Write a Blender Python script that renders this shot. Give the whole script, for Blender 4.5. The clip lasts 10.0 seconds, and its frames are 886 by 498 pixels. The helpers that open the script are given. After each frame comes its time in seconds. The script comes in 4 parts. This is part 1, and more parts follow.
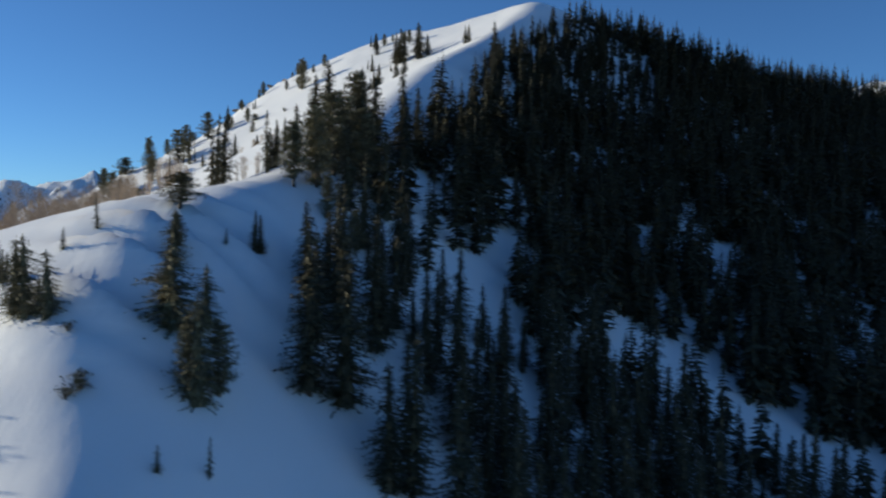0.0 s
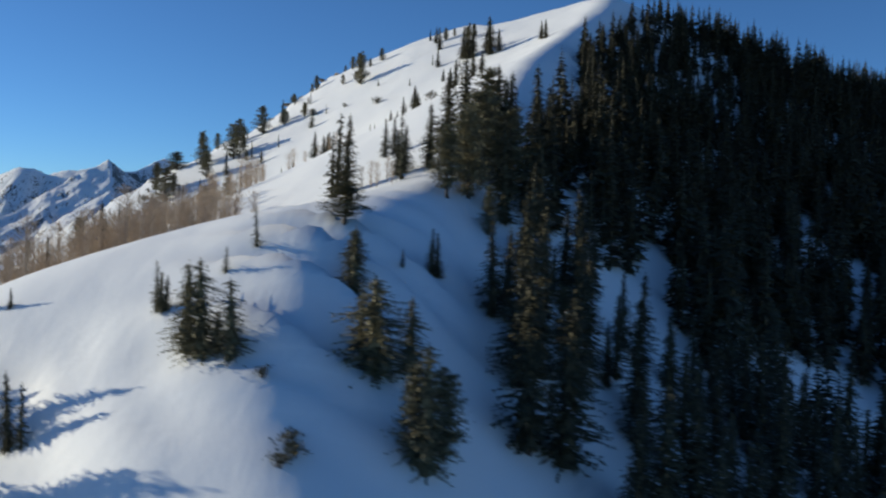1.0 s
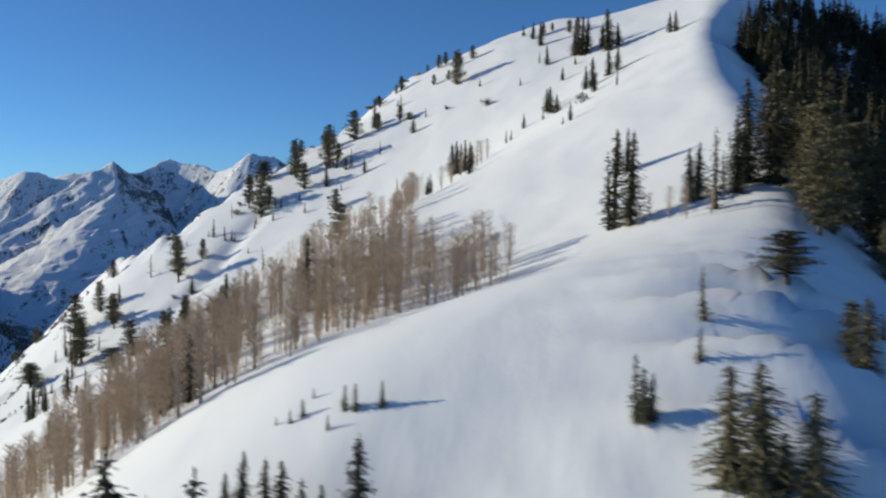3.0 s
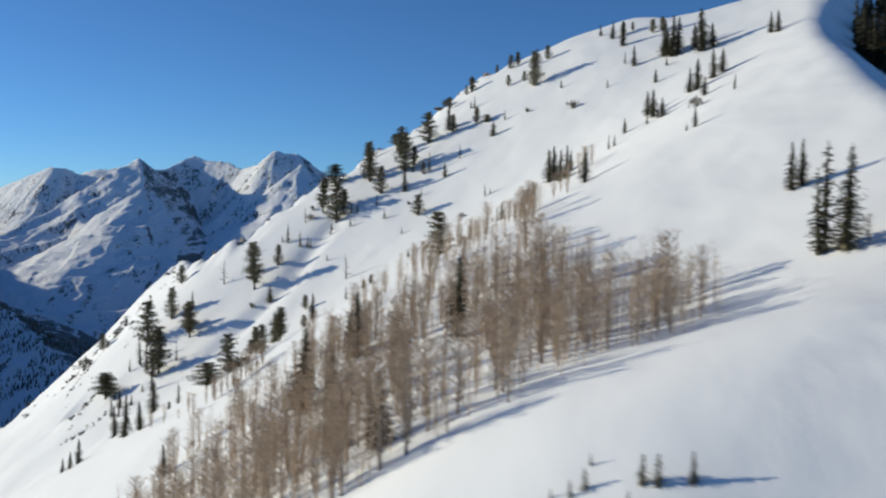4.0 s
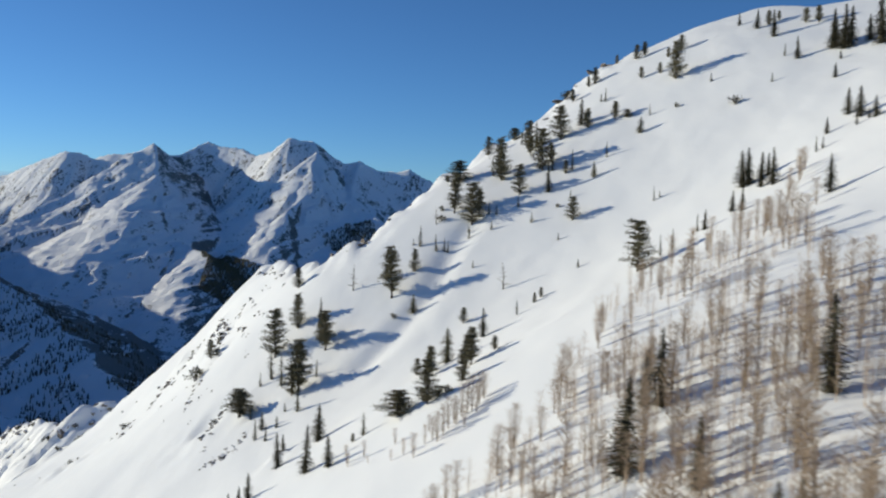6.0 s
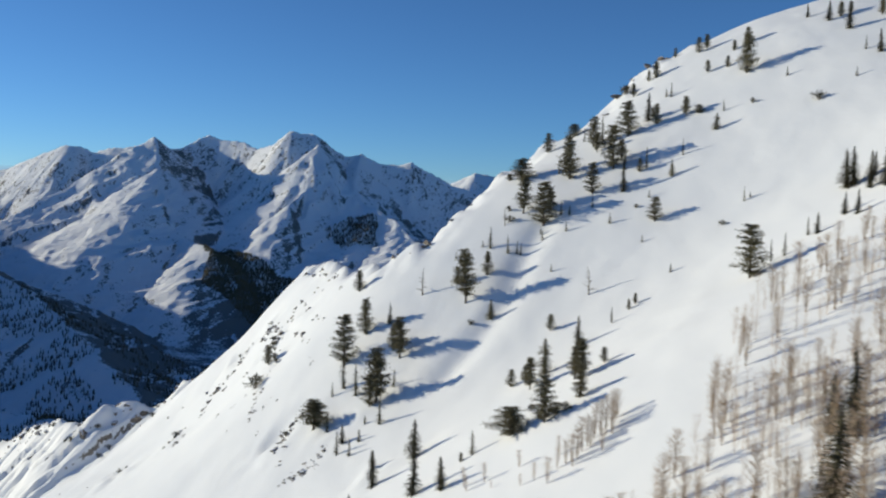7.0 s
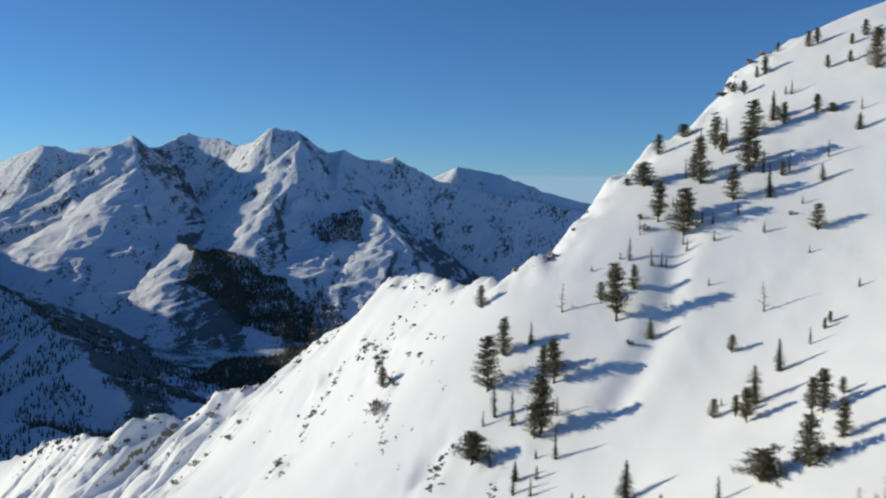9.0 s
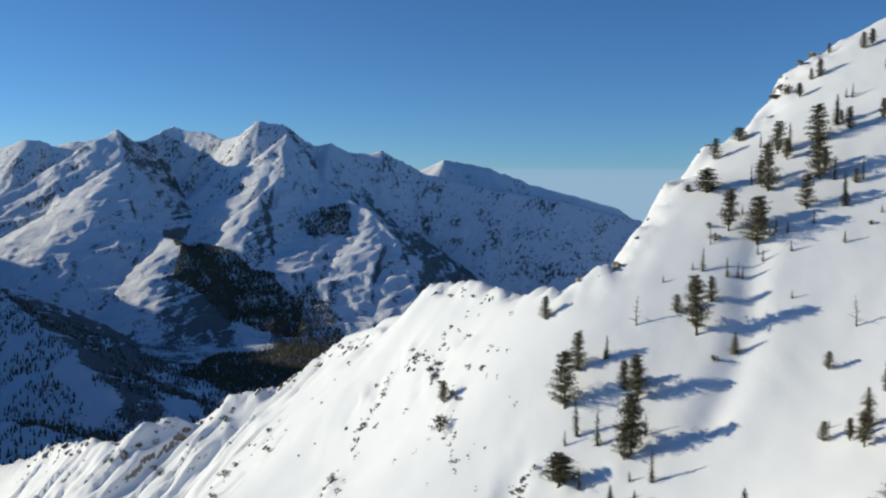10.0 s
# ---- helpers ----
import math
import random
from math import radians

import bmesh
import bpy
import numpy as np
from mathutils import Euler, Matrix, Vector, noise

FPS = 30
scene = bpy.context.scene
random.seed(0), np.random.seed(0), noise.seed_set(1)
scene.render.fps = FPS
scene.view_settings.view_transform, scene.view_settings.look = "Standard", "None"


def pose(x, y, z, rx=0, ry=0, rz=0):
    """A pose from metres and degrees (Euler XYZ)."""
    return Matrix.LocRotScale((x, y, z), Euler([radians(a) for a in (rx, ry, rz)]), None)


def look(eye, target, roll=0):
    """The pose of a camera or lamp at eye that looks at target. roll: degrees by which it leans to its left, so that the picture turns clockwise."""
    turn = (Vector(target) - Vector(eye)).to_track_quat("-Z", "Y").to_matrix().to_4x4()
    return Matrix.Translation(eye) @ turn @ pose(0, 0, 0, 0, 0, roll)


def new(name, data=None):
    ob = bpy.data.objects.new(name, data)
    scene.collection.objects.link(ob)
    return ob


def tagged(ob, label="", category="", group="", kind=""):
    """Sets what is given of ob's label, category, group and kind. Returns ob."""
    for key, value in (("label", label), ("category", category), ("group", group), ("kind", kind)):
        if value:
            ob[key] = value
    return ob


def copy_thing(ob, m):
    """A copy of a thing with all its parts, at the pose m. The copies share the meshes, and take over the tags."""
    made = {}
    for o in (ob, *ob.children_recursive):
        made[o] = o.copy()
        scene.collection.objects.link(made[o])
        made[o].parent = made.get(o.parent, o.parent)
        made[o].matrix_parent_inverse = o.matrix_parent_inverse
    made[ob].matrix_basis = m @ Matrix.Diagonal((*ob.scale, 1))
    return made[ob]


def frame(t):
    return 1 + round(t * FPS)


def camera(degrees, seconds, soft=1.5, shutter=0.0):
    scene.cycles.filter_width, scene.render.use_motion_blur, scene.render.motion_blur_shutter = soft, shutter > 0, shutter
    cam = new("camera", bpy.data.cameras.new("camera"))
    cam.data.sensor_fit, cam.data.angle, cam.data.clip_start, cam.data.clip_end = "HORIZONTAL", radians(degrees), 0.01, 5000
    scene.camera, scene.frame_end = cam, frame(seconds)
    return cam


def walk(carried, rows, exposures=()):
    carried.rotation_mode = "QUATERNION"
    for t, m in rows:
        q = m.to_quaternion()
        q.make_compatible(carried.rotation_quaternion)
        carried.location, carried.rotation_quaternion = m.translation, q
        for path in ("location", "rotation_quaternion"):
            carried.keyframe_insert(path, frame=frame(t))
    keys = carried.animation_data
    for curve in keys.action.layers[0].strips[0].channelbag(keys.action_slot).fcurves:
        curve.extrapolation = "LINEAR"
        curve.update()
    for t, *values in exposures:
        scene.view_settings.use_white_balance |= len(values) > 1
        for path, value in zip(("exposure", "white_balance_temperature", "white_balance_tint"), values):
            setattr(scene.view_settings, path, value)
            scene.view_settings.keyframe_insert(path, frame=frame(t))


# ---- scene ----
cam = camera(53.6, 10.0, soft=2.1, shutter=0.5)
walk(cam, [(t, look(eye, aim, roll)) for t, eye, aim, roll in (
    (0, (0.974, -4.11, 400.501), (0.966, -2.11, 400.471), 0.8),
    (0.5, (-7.968, 1.92, 401.627), (-7.994, 3.919, 401.59), 1.5),
    (1, (-16.972, 7.952, 402.666), (-17.0, 9.951, 402.625), 1.9),
    (1.5, (-25.625, 13.279, 403.622), (-25.653, 15.279, 403.578), 1.2),
    (2, (-34.057, 17.84, 404.703), (-34.077, 19.839, 404.656), 0.7),
    (2.5, (-42.505, 22.153, 405.888), (-42.528, 24.152, 405.836), 0.4),
    (3, (-51.0, 25.189, 407.075), (-51.029, 27.188, 407.018), 0.5),
    (4.5, (-77.649, 39.769, 410.038), (-77.738, 41.766, 409.973), 1.2),
    (5, (-86.887, 44.538, 410.709), (-86.973, 46.535, 410.637), 1.5),
    (5.5, (-95.988, 48.64, 411.303), (-96.075, 50.637, 411.224), 1.8),
    (7, (-123.417, 60.54, 413.463), (-123.499, 62.535, 413.359), 1.6),
    (7.5, (-132.778, 64.385, 414.183), (-132.85, 66.381, 414.073), 1.4),
    (8, (-142.115, 67.813, 415.081), (-142.169, 69.809, 414.967), 1.0),
    (8.5, (-151.432, 71.279, 416.094), (-151.475, 73.275, 415.978), 0.5),
    (9, (-160.916, 74.323, 416.811), (-160.943, 76.319, 416.693), 0.6),
    (9.5, (-170.293, 77.695, 418.819), (-170.303, 79.691, 418.692), 0.3),
    (10, (-180.011, 80.939, 420.517), (-180.0, 82.935, 420.382), 0.4),
)], exposures=((0, 0.05), (3, 0.04), (5, 0.0), (7, -0.03), (10, -0.05)))

# ---- sky and sun ----
SUN_ELEVATION, SUN_ROTATION = radians(13.6), radians(-75.5)
world = bpy.data.worlds.new("winter_sky")
scene.world = world
world.use_nodes = True
wn = world.node_tree.nodes
sky = wn.new("ShaderNodeTexSky")
sky.sky_type, sky.sun_disc = "NISHITA", False
sky.sun_elevation, sky.sun_rotation = SUN_ELEVATION, SUN_ROTATION
sky.altitude, sky.air_density, sky.dust_density, sky.ozone_density = 3000, 1.0, 0.0, 5.0
wn["Background"].inputs[1].default_value = 0.106
clear = wn.new("ShaderNodeMix")
clear.data_type, clear.blend_type = "RGBA", "MULTIPLY"
clear.inputs[0].default_value, clear.inputs[7].default_value = 1.0, (0.80, 0.99, 1.09, 1)
world.node_tree.links.new(sky.outputs[0], clear.inputs[6])
world.node_tree.links.new(clear.outputs[2], wn["Background"].inputs[0])

sun = new("sun", bpy.data.lights.new("sun", "SUN"))
sun.data.energy, sun.data.angle, sun.data.color = 4.4, radians(0.55), (0.955, 0.89, 0.69)
to_sun = Vector((math.sin(SUN_ROTATION) * math.cos(SUN_ELEVATION), math.cos(SUN_ROTATION) * math.cos(SUN_ELEVATION), math.sin(SUN_ELEVATION)))
sun.matrix_world = look(to_sun * 100, (0, 0, 0))

# ---- the shape of the land ----
RNG = np.random.RandomState(11)
LATTICE = RNG.rand(256, 256)


def value_noise(x, y):
    """Smooth lattice noise, 0 to 1, on arrays."""
    xi, yi = np.floor(x).astype(int), np.floor(y).astype(int)
    fx, fy = x - xi, y - yi
    fx, fy = fx * fx * fx * (fx * (fx * 6 - 15) + 10), fy * fy * fy * (fy * (fy * 6 - 15) + 10)
    a, b = LATTICE[xi & 255, yi & 255], LATTICE[(xi + 1) & 255, yi & 255]
    c, d = LATTICE[xi & 255, (yi + 1) & 255], LATTICE[(xi + 1) & 255, (yi + 1) & 255]
    return (a + (b - a) * fx) * (1 - fy) + (c + (d - c) * fx) * fy


def fbm(x, y, size, octaves=5, gain=0.5):
    """Fractal noise about zero, -1 to 1, with its largest waves `size` metres long."""
    total, amp, full = 0.0, 1.0, 0.0
    for k in range(octaves):
        f = 2.03 ** k / size
        total = total + amp * (2 * value_noise(x * f + 17.3 * k, y * f + 9.1 * k) - 1)
        full += amp
        amp *= gain
    return total / full


def ridged(x, y, size, octaves=5, gain=0.5):
    """Sharp-crested noise, 0 to 1."""
    total, amp, full = 0.0, 1.0, 0.0
    for k in range(octaves):
        f = 2.07 ** k / size
        total = total + amp * (1 - np.abs(2 * value_noise(x * f + 31.7 * k, y * f + 5.3 * k) - 1))
        full += amp
        amp *= gain
    return total / full


def soft_min(a, b, k):
    h = np.clip(0.5 + 0.5 * (b - a) / k, 0, 1)
    return b + (a - b) * h - k * h * (1 - h)


def soft_max(a, b, k):
    return -soft_min(-a, -b, k)


def soft_plus(v, k):
    return k * np.logaddexp(0, v / k)


# knolls and hollows of the sunny slope: x, y, height
KNOLLS = [(-40, 80, 2.7), (-60, 60, 3.3), (-85, 140, 4.9), (-60, 150, 0.9), (-25, 130, 2.5), (-20, 185, 3.6),
          (-70, 195, 5.6), (-105, 195, 5.0), (-140, 160, 4.4), (-100, 240, -6.9), (-60, 235, -6.0), (-25, 235, 2.3),
          (-85, 270, 4.5), (-60, 295, -1.5), (-25, 300, 4.3), (-110, 285, 3.1), (-75, 335, 2.6), (-140, 240, -2.7),
          (-155, 290, 6.4), (-185, 295, -3.6), (-180, 355, 8.6), (-120, 340, 2.8), (-215, 320, -10.3), (-250, 370, 4.3),
          (-100, 80, 17.8), (-150, 210, 1.6), (-45, 345, 9.8), (10, 272, -5.0), (-95, 315, 0.7), (-145, 300, 6.8),
          (-280, 375, -3.1), (-30, 400, -5.0)]
HUMMOCKS = [(-52, 105, 1.5), (-35, 95, 4.7), (-75, 125, 2.8), (-62, 130, -0.3), (-22, 62, -3.6), (-45, 60, -0.6), (-40, 75, 5.0), (-58, 85, 4.8), (-60, 74, -2.8), (-178, 358, -1.3), (-78, 142, 1.8), (-70, 100, 4.7), (-30, 118, 1.3),
            (-72, 350, 3.0), (-56, 358, 1.0), (-180, 354, 1.2), (-196, 372, -4.0)]

# small rolls of the near spur
ROLLS = [(-66, 64, 0.5), (-66, 73, 1.0), (-66, 82, 0.1), (-57, 64, -0.5), (-57, 73, -0.6), (-57, 82, 1.2),
         (-48, 64, -0.6), (-48, 73, -1.8), (-48, 82, 0.0), (-39, 64, 0.8), (-39, 73, 0.1), (-39, 82, -0.2),
         (-30, 64, 1.5), (-30, 73, 1.2), (-30, 82, 0.2), (-21, 64, 0.3), (-21, 73, 0.1), (-21, 82, -0.4)]


def sunny_slope(x, y):
    z = 388.5 + 0.561 * (x + 90) + 0.304 * (y - 200)
    for cx, cy, h in KNOLLS:
        z = z + h * np.exp(-((x - cx) ** 2 + (y - cy) ** 2) / 2048.0)
    for cx, cy, h in HUMMOCKS:
        z = z + h * np.exp(-((x - cx) ** 2 + (y - cy) ** 2) / 450.0)
    for cx, cy, h in ROLLS:
        z = z + h * np.exp(-((x - cx) ** 2 + (y - cy) ** 2) / 162.0)
    return z


def shady_slope(x, y):
    z = 384 + 0.5 * (y - 130) - 0.3 * (x - 33) + 0.4 * soft_plus(33 - x, 6.0)
    # the sunlit summit dome, and the back of the forested ridge
    z = z + 11.0 * np.exp(-((x - 33) ** 2 + (y - 290) ** 2) / 900.0)
    return z + 5.0 * np.exp(-(((x - 80) / 45) ** 2 + ((y - 300) / 30) ** 2))


CREST_X = [-700, -540, -450, -393, -351, -325, -299, -262, -230, -209, -190, -177, -168, -160, -150, -137, -126, -118, -110, -103, -97, -90, -82, -76, -69, -60, -50, -40, -25, -8, 30, 70, 140, 400]
CREST_Y = [900, 760, 690, 618, 598, 596, 586, 575, 510, 440, 384, 356, 338, 320, 300, 296, 310, 324, 331, 343, 345, 340, 344, 355, 356, 358, 372, 390, 400, 330, 303, 312, 350, 500]
# the spur below the knob, which bends down to the west
BEND_X = [-700, -393, -314, -280, -245, -215, -195, -177]
BEND_Y = [240, 268, 280, 292, 310, 330, 350, 380]
SPUR = [(-178, 350, 388), (-203, 440, 366), (-226, 512, 347), (-262, 574, 312), (-299, 576, 302), (-325, 592, 285), (-351, 590, 284),
        (-372, 598, 270), (-393, 610, 266), (-450, 684, 238), (-540, 760, 196), (-700, 900, 120)]


def near_hill(x, y):
    z = soft_min(sunny_slope(x, y), shady_slope(x, y), 5.0)
    past = y - np.interp(x, CREST_X, CREST_Y)
    west = np.clip((-172 - x) / 20, 0, 1)
    z = z - 0.46 * west * soft_plus(y - np.interp(x, BEND_X, BEND_Y), 18.0)
    return z - 1.15 * soft_plus(past, 4.0)


def ridge_line(x, y, points, slope):
    """Land falling away at `slope` on both sides of a crest."""
    best = np.full(np.shape(x), -1e9)
    for (ax, ay, az), (bx, by, bz) in zip(points, points[1:]):
        dx, dy = bx - ax, by - ay
        s = np.clip(((x - ax) * dx + (y - ay) * dy) / (dx * dx + dy * dy), 0, 1)
        d = np.hypot(x - ax - s * dx, y - ay - s * dy)
        best = np.maximum(best, az + s * (bz - az) - slope * d)
    return best


def ribbed_ridge(x, y, points, slope, rib, seed):
    """A crest whose flanks are cut by ribs and gullies that run straight down them."""
    best, arc, away, run = np.full(np.shape(x), -1e9), np.zeros(np.shape(x)), np.zeros(np.shape(x)), 0.0
    for (ax, ay, az), (bx, by, bz) in zip(points, points[1:]):
        dx, dy = bx - ax, by - ay
        long = math.hypot(dx, dy)
        s = np.clip(((x - ax) * dx + (y - ay) * dy) / (long * long), 0, 1)
        ox, oy = x - ax - s * dx, y - ay - s * dy
        d = np.hypot(ox, oy)
        z = az + s * (bz - az) - slope * d
        better = z > best
        best = np.where(better, z, best)
        side = np.sign(ox * dy - oy * dx)
        turn = np.arctan2(oy, ox) * np.where((s <= 0) | (s >= 1), 1.0, 0.0)
        arc = np.where(better, run + s * long + side * 4000 + turn * 45, arc)
        away = np.where(better, d, away)
        run += long
    grow = np.clip(away / 150, 0.2, 1)
    ribs = 0.5 * ridged(arc + seed * 531.0, away * 0.22 + 40, 130, 5, 0.6) + 0.5 * ridged(arc + seed * 211.0 + 0.25 * away, away * 0.3, 48, 4, 0.6)
    return best + rib * grow * (ribs - 0.64)


CREST = [(-2937, 4081, 417), (-2240, 3931, 519), (-2042, 3831, 584), (-1910, 3781, 621), (-1862, 3781, 619), (-1801, 3800, 594), (-1709, 3781, 613),
         (-1587, 3770, 618), (-1524, 3761, 664), (-1485, 3800, 620), (-1461, 3900, 621), (-1443, 3981, 650), (-1371, 4031, 699), (-1294, 4000, 673),
         (-1176, 3960, 663), (-1105, 3900, 628), (-1023, 3830, 649), (-948, 3781, 698), (-924, 3781, 703), (-836, 3790, 695), (-767, 3800, 644),
         (-705, 3800, 602), (-636, 3800, 614), (-577, 3800, 579), (-456, 3781, 570), (-421, 3781, 584), (-361, 3760, 551), (-277, 3740, 513),
         (-242, 3720, 490), (-125, 3681, 462), (60, 3581, 425), (292, 3481, 385), (577, 3381, 317), (1091, 3281, 186)]
FAR_PEAK = [(-420, 4481, 438), (-280, 4531, 510), (-152, 4531, 573), (64, 4531, 533), (299, 4581, 453), (735, 4581, 337)]
SPUR_A = [(-1524, 3761, 664), (-1445, 3620, 526), (-1375, 3500, 425), (-1283, 3350, 288), (-1161, 3220, 248), (-1065, 3110, 227), (-1004, 2980, 126), (-942, 2850, 32), (-834, 2700, -52)]
SPUR_B = [(-636, 3800, 614), (-625, 3560, 457), (-562, 3460, 398), (-425, 3340, 341), (-331, 3180, 243), (-265, 3000, 120), (-228, 2880, 41)]
SPUR_C = [(-836, 3790, 695), (-796, 3720, 639), (-792, 3600, 553), (-804, 3480, 455), (-860, 3380, 396)]
SPUR_F = [(-2067, 2781, 275), (-1548, 2481, 214), (-1159, 2181, 118), (-837, 1831, 21)]
FOOTHILL = [(-1459, 2450, 100), (-1237, 2300, 48), (-1109, 2200, -4), (-980, 2050, -38), (-898, 2000, -33), (-836, 1967, -11), (-766, 1900, -14), (-704, 1850, -16), (-631, 1750, -28), (-531, 1600, -43)]
HILLOCK = [(-1105, 1600, 25), (-979, 1550, 30), (-896, 1500, 37), (-852, 1494, 37), (-761, 1400, 43), (-645, 1300, 60), (-535, 1180, 63)]
WEST_RIDGE = [(-2300, 900, 500), (-2400, 1500, 580), (-2500, 2500, 585), (-2650, 2950, 450), (-2900, 3600, 470)]
EAST_RIDGE = [(285, 650, 508), (330, 640, 524), (420, 640, 534), (800, 640, 560)]


def far_land(x, y):
    wx = x + 62 * fbm(x, y, 230, 5, 0.55)
    wy = y + 62 * fbm(x + 900, y - 300, 230, 5, 0.55)
    z = ribbed_ridge(wx * 0.15 + x * 0.85, wy * 0.15 + y * 0.85, CREST, 1.28, 60, 1)
    z = np.maximum(z, ribbed_ridge(x, y, FAR_PEAK, 0.8, 70, 2))
    spurs = ((SPUR_A, 0.64), (SPUR_B, 0.62), (SPUR_C, 0.8), (SPUR_F, 0.5), (WEST_RIDGE, 0.55))
    for k, (spur, slope) in enumerate(spurs):
        z = soft_max(z, ribbed_ridge(wx * 0.45 + x * 0.55, wy * 0.45 + y * 0.55, spur, slope, 70, 3 + k), 4)
    z = soft_max(z, ribbed_ridge(wx, wy, FOOTHILL, 0.5, 40, 20), 3)
    z = soft_max(z, ribbed_ridge(wx, wy, HILLOCK, 0.5, 40, 25), 3)
    depth = np.clip((700 - z) / 500, 0.10, 1)
    z = z + depth * 22 * (ridged(wx, wy, 150, 6, 0.55) - 0.62) + (1.5 + 2 * depth) * fbm(x, y, 40, 4, 0.65) + 9 * (1 - depth) * (ridged(x, y, 60, 3, 0.55) - 0.6)
    floor = -55 + 25 * fbm(x, y, 500, 4) + 0.02 * np.abs(x + 400)
    return soft_max(z, floor, 30)


def near_land(x, y):
    z = near_hill(x, y)
    z = soft_max(z, ridge_line(x + 8 * fbm(x, y, 45, 4), y + 8 * fbm(x + 99, y, 45, 4), SPUR, 0.95), 7)
    return soft_max(z, ridge_line(x, y, EAST_RIDGE, 0.95), 15)


def land(x, y):
    return soft_max(near_land(x, y), far_land(x, y), 10)


# spots where bedrock breaks the snow: x, y, reach
LEDGES = [(-187, 328, 5), (-182, 309, 7), (-177, 287, 5), (-172, 306, 5), (-199, 331, 8), (-207, 299, 6), (-167, 331, 6), (-164, 246, 7),
          (-226, 303, 7), (-252, 347, 12), (-233, 353, 9), (-151, 239, 4), (-276, 352, 14), (-140, 213, 5)]


def relief(x, y, z):
    """Wind-packed drifts, bumps, ribs and ledges added to the land."""
    near = np.exp(-((x + 60) ** 2 + (y - 90) ** 2) / 9000.0)
    z = z + (0.9 - 0.5 * near) * fbm(x, y, 30, 4) + 0.2 * fbm(x + 50, y, 7, 3)
    # wind-cut ribs running down the spur, each with a short lee scarp
    ribs = np.clip((-228 - x + 0.08 * (y - 330)) / 55, 0, 1) * np.clip((y - 200) / 60, 0, 1)
    rim = np.clip((np.interp(x, CREST_X, CREST_Y) - y - 4) / 22, 0.08, 1)
    along, across = -0.8 * x - 0.6 * y, 0.6 * x - 0.8 * y
    for step, high, seed in ((17.0, 5.2, 0.0), (9.5, 3.2, 70.0)):
        u = across / step + 0.9 * fbm(along / 2.5 + seed, across, 26, 3) + seed
        f = u - np.floor(u)
        saw = np.where(f < 0.84, f / 0.84, (1 - f) / 0.16) - 0.5
        patch = np.clip(3.0 * (value_noise(along / 26 + seed, across / 17) - 0.60) + ribs * 0.45, 0, 1)
        z = z + ribs * patch * high * saw * rim
    z = z + ribs * 1.9 * (ridged(x, y, 16, 4, 0.6) - 0.62)
    crest_y = np.interp(x, CREST_X, CREST_Y)
    beyond = np.clip((y - crest_y - 25) / 60, 0, 1)
    z = z + beyond * 20 * (ridged(x + 0.3 * y, y, 75, 5, 0.6) - 0.62)
    # scalloped drift lips along the edge of the near spur
    drifts = np.exp(-(((x + 28) / 10) ** 2 + ((y - 83) / 14) ** 2))
    u = (y + 0.4 * x + 2.2 * fbm(x, y, 12, 2)) / 5.4
    z = z + drifts * 1.25 * (np.sin(6.283 * u) - 0.4 * np.sin(12.566 * u))
    ripples = np.exp(-(((x + 44) / 13) ** 2 + ((y - 71) / 9) ** 2))
    z = z + ripples * 2.0 * (ridged(0.8 * x + 0.6 * y + 1.2 * fbm(x, y, 9, 2), (0.6 * x - 0.8 * y) / 5, 3.6, 2, 0.4) - 0.5)
    gully = ridge_line(x, y, [(-107, 279, 0), (-113, 269, 0), (-116, 259, 0), (-123, 249, 0), (-129, 241, 0)], 1.0)
    z = z - 1.5 * np.exp(-(gully / 3.6) ** 2)
    ledge = np.exp(-(((y - crest_y + 5) / 8) ** 2)) * np.clip((-40 - x) / 30, 0, 1)
    z = z + ledge * 8.5 * (ridged(x, y, 12, 4, 0.6) - 0.6)
    crags = sum(np.exp(-((x - cx) ** 2 + (y - cy) ** 2) / (r * r)) for cx, cy, r in LEDGES)
    return z + np.minimum(crags, 1) * 3.4 * (ridged(x + 3, y, 6.5, 3, 0.6) - 0.62)


def ground_relief(x, y):
    return relief(x, y, land(x, y))


def height(x, y):
    """Height of the snow at one spot of the near hill."""
    x, y = np.array([float(x)]), np.array([float(y)])
    return float(relief(x, y, near_land(x, y))[0])


# ---- materials ----
def material(name, rough=0.7):
    mat = bpy.data.materials.new(name)
    mat.use_nodes = True
    nodes, links = mat.node_tree.nodes, mat.node_tree.links
    bsdf = nodes["Principled BSDF"]
    bsdf.inputs["Roughness"].default_value = rough
    return mat, nodes, links, bsdf


def noise_node(nodes, links, scale, detail=4.0, rough=0.55, coord=None):
    n = nodes.new("ShaderNodeTexNoise")
    n.inputs["Scale"].default_value, n.inputs["Detail"].default_value, n.inputs["Roughness"].default_value = scale, detail, rough
    if coord is not None:
        links.new(coord, n.inputs["Vector"])
    return n


def ramp(nodes, links, source, stops):
    r = nodes.new("ShaderNodeValToRGB")
    while len(r.color_ramp.elements) < len(stops):
        r.color_ramp.elements.new(0.5)
    for e, (at, colour) in zip(r.color_ramp.elements, stops):
        e.position = at
        e.color = (*colour, 1) if len(colour) == 3 else colour
    links.new(source, r.inputs[0])
    return r


def grey(v):
    return (v, v, v)


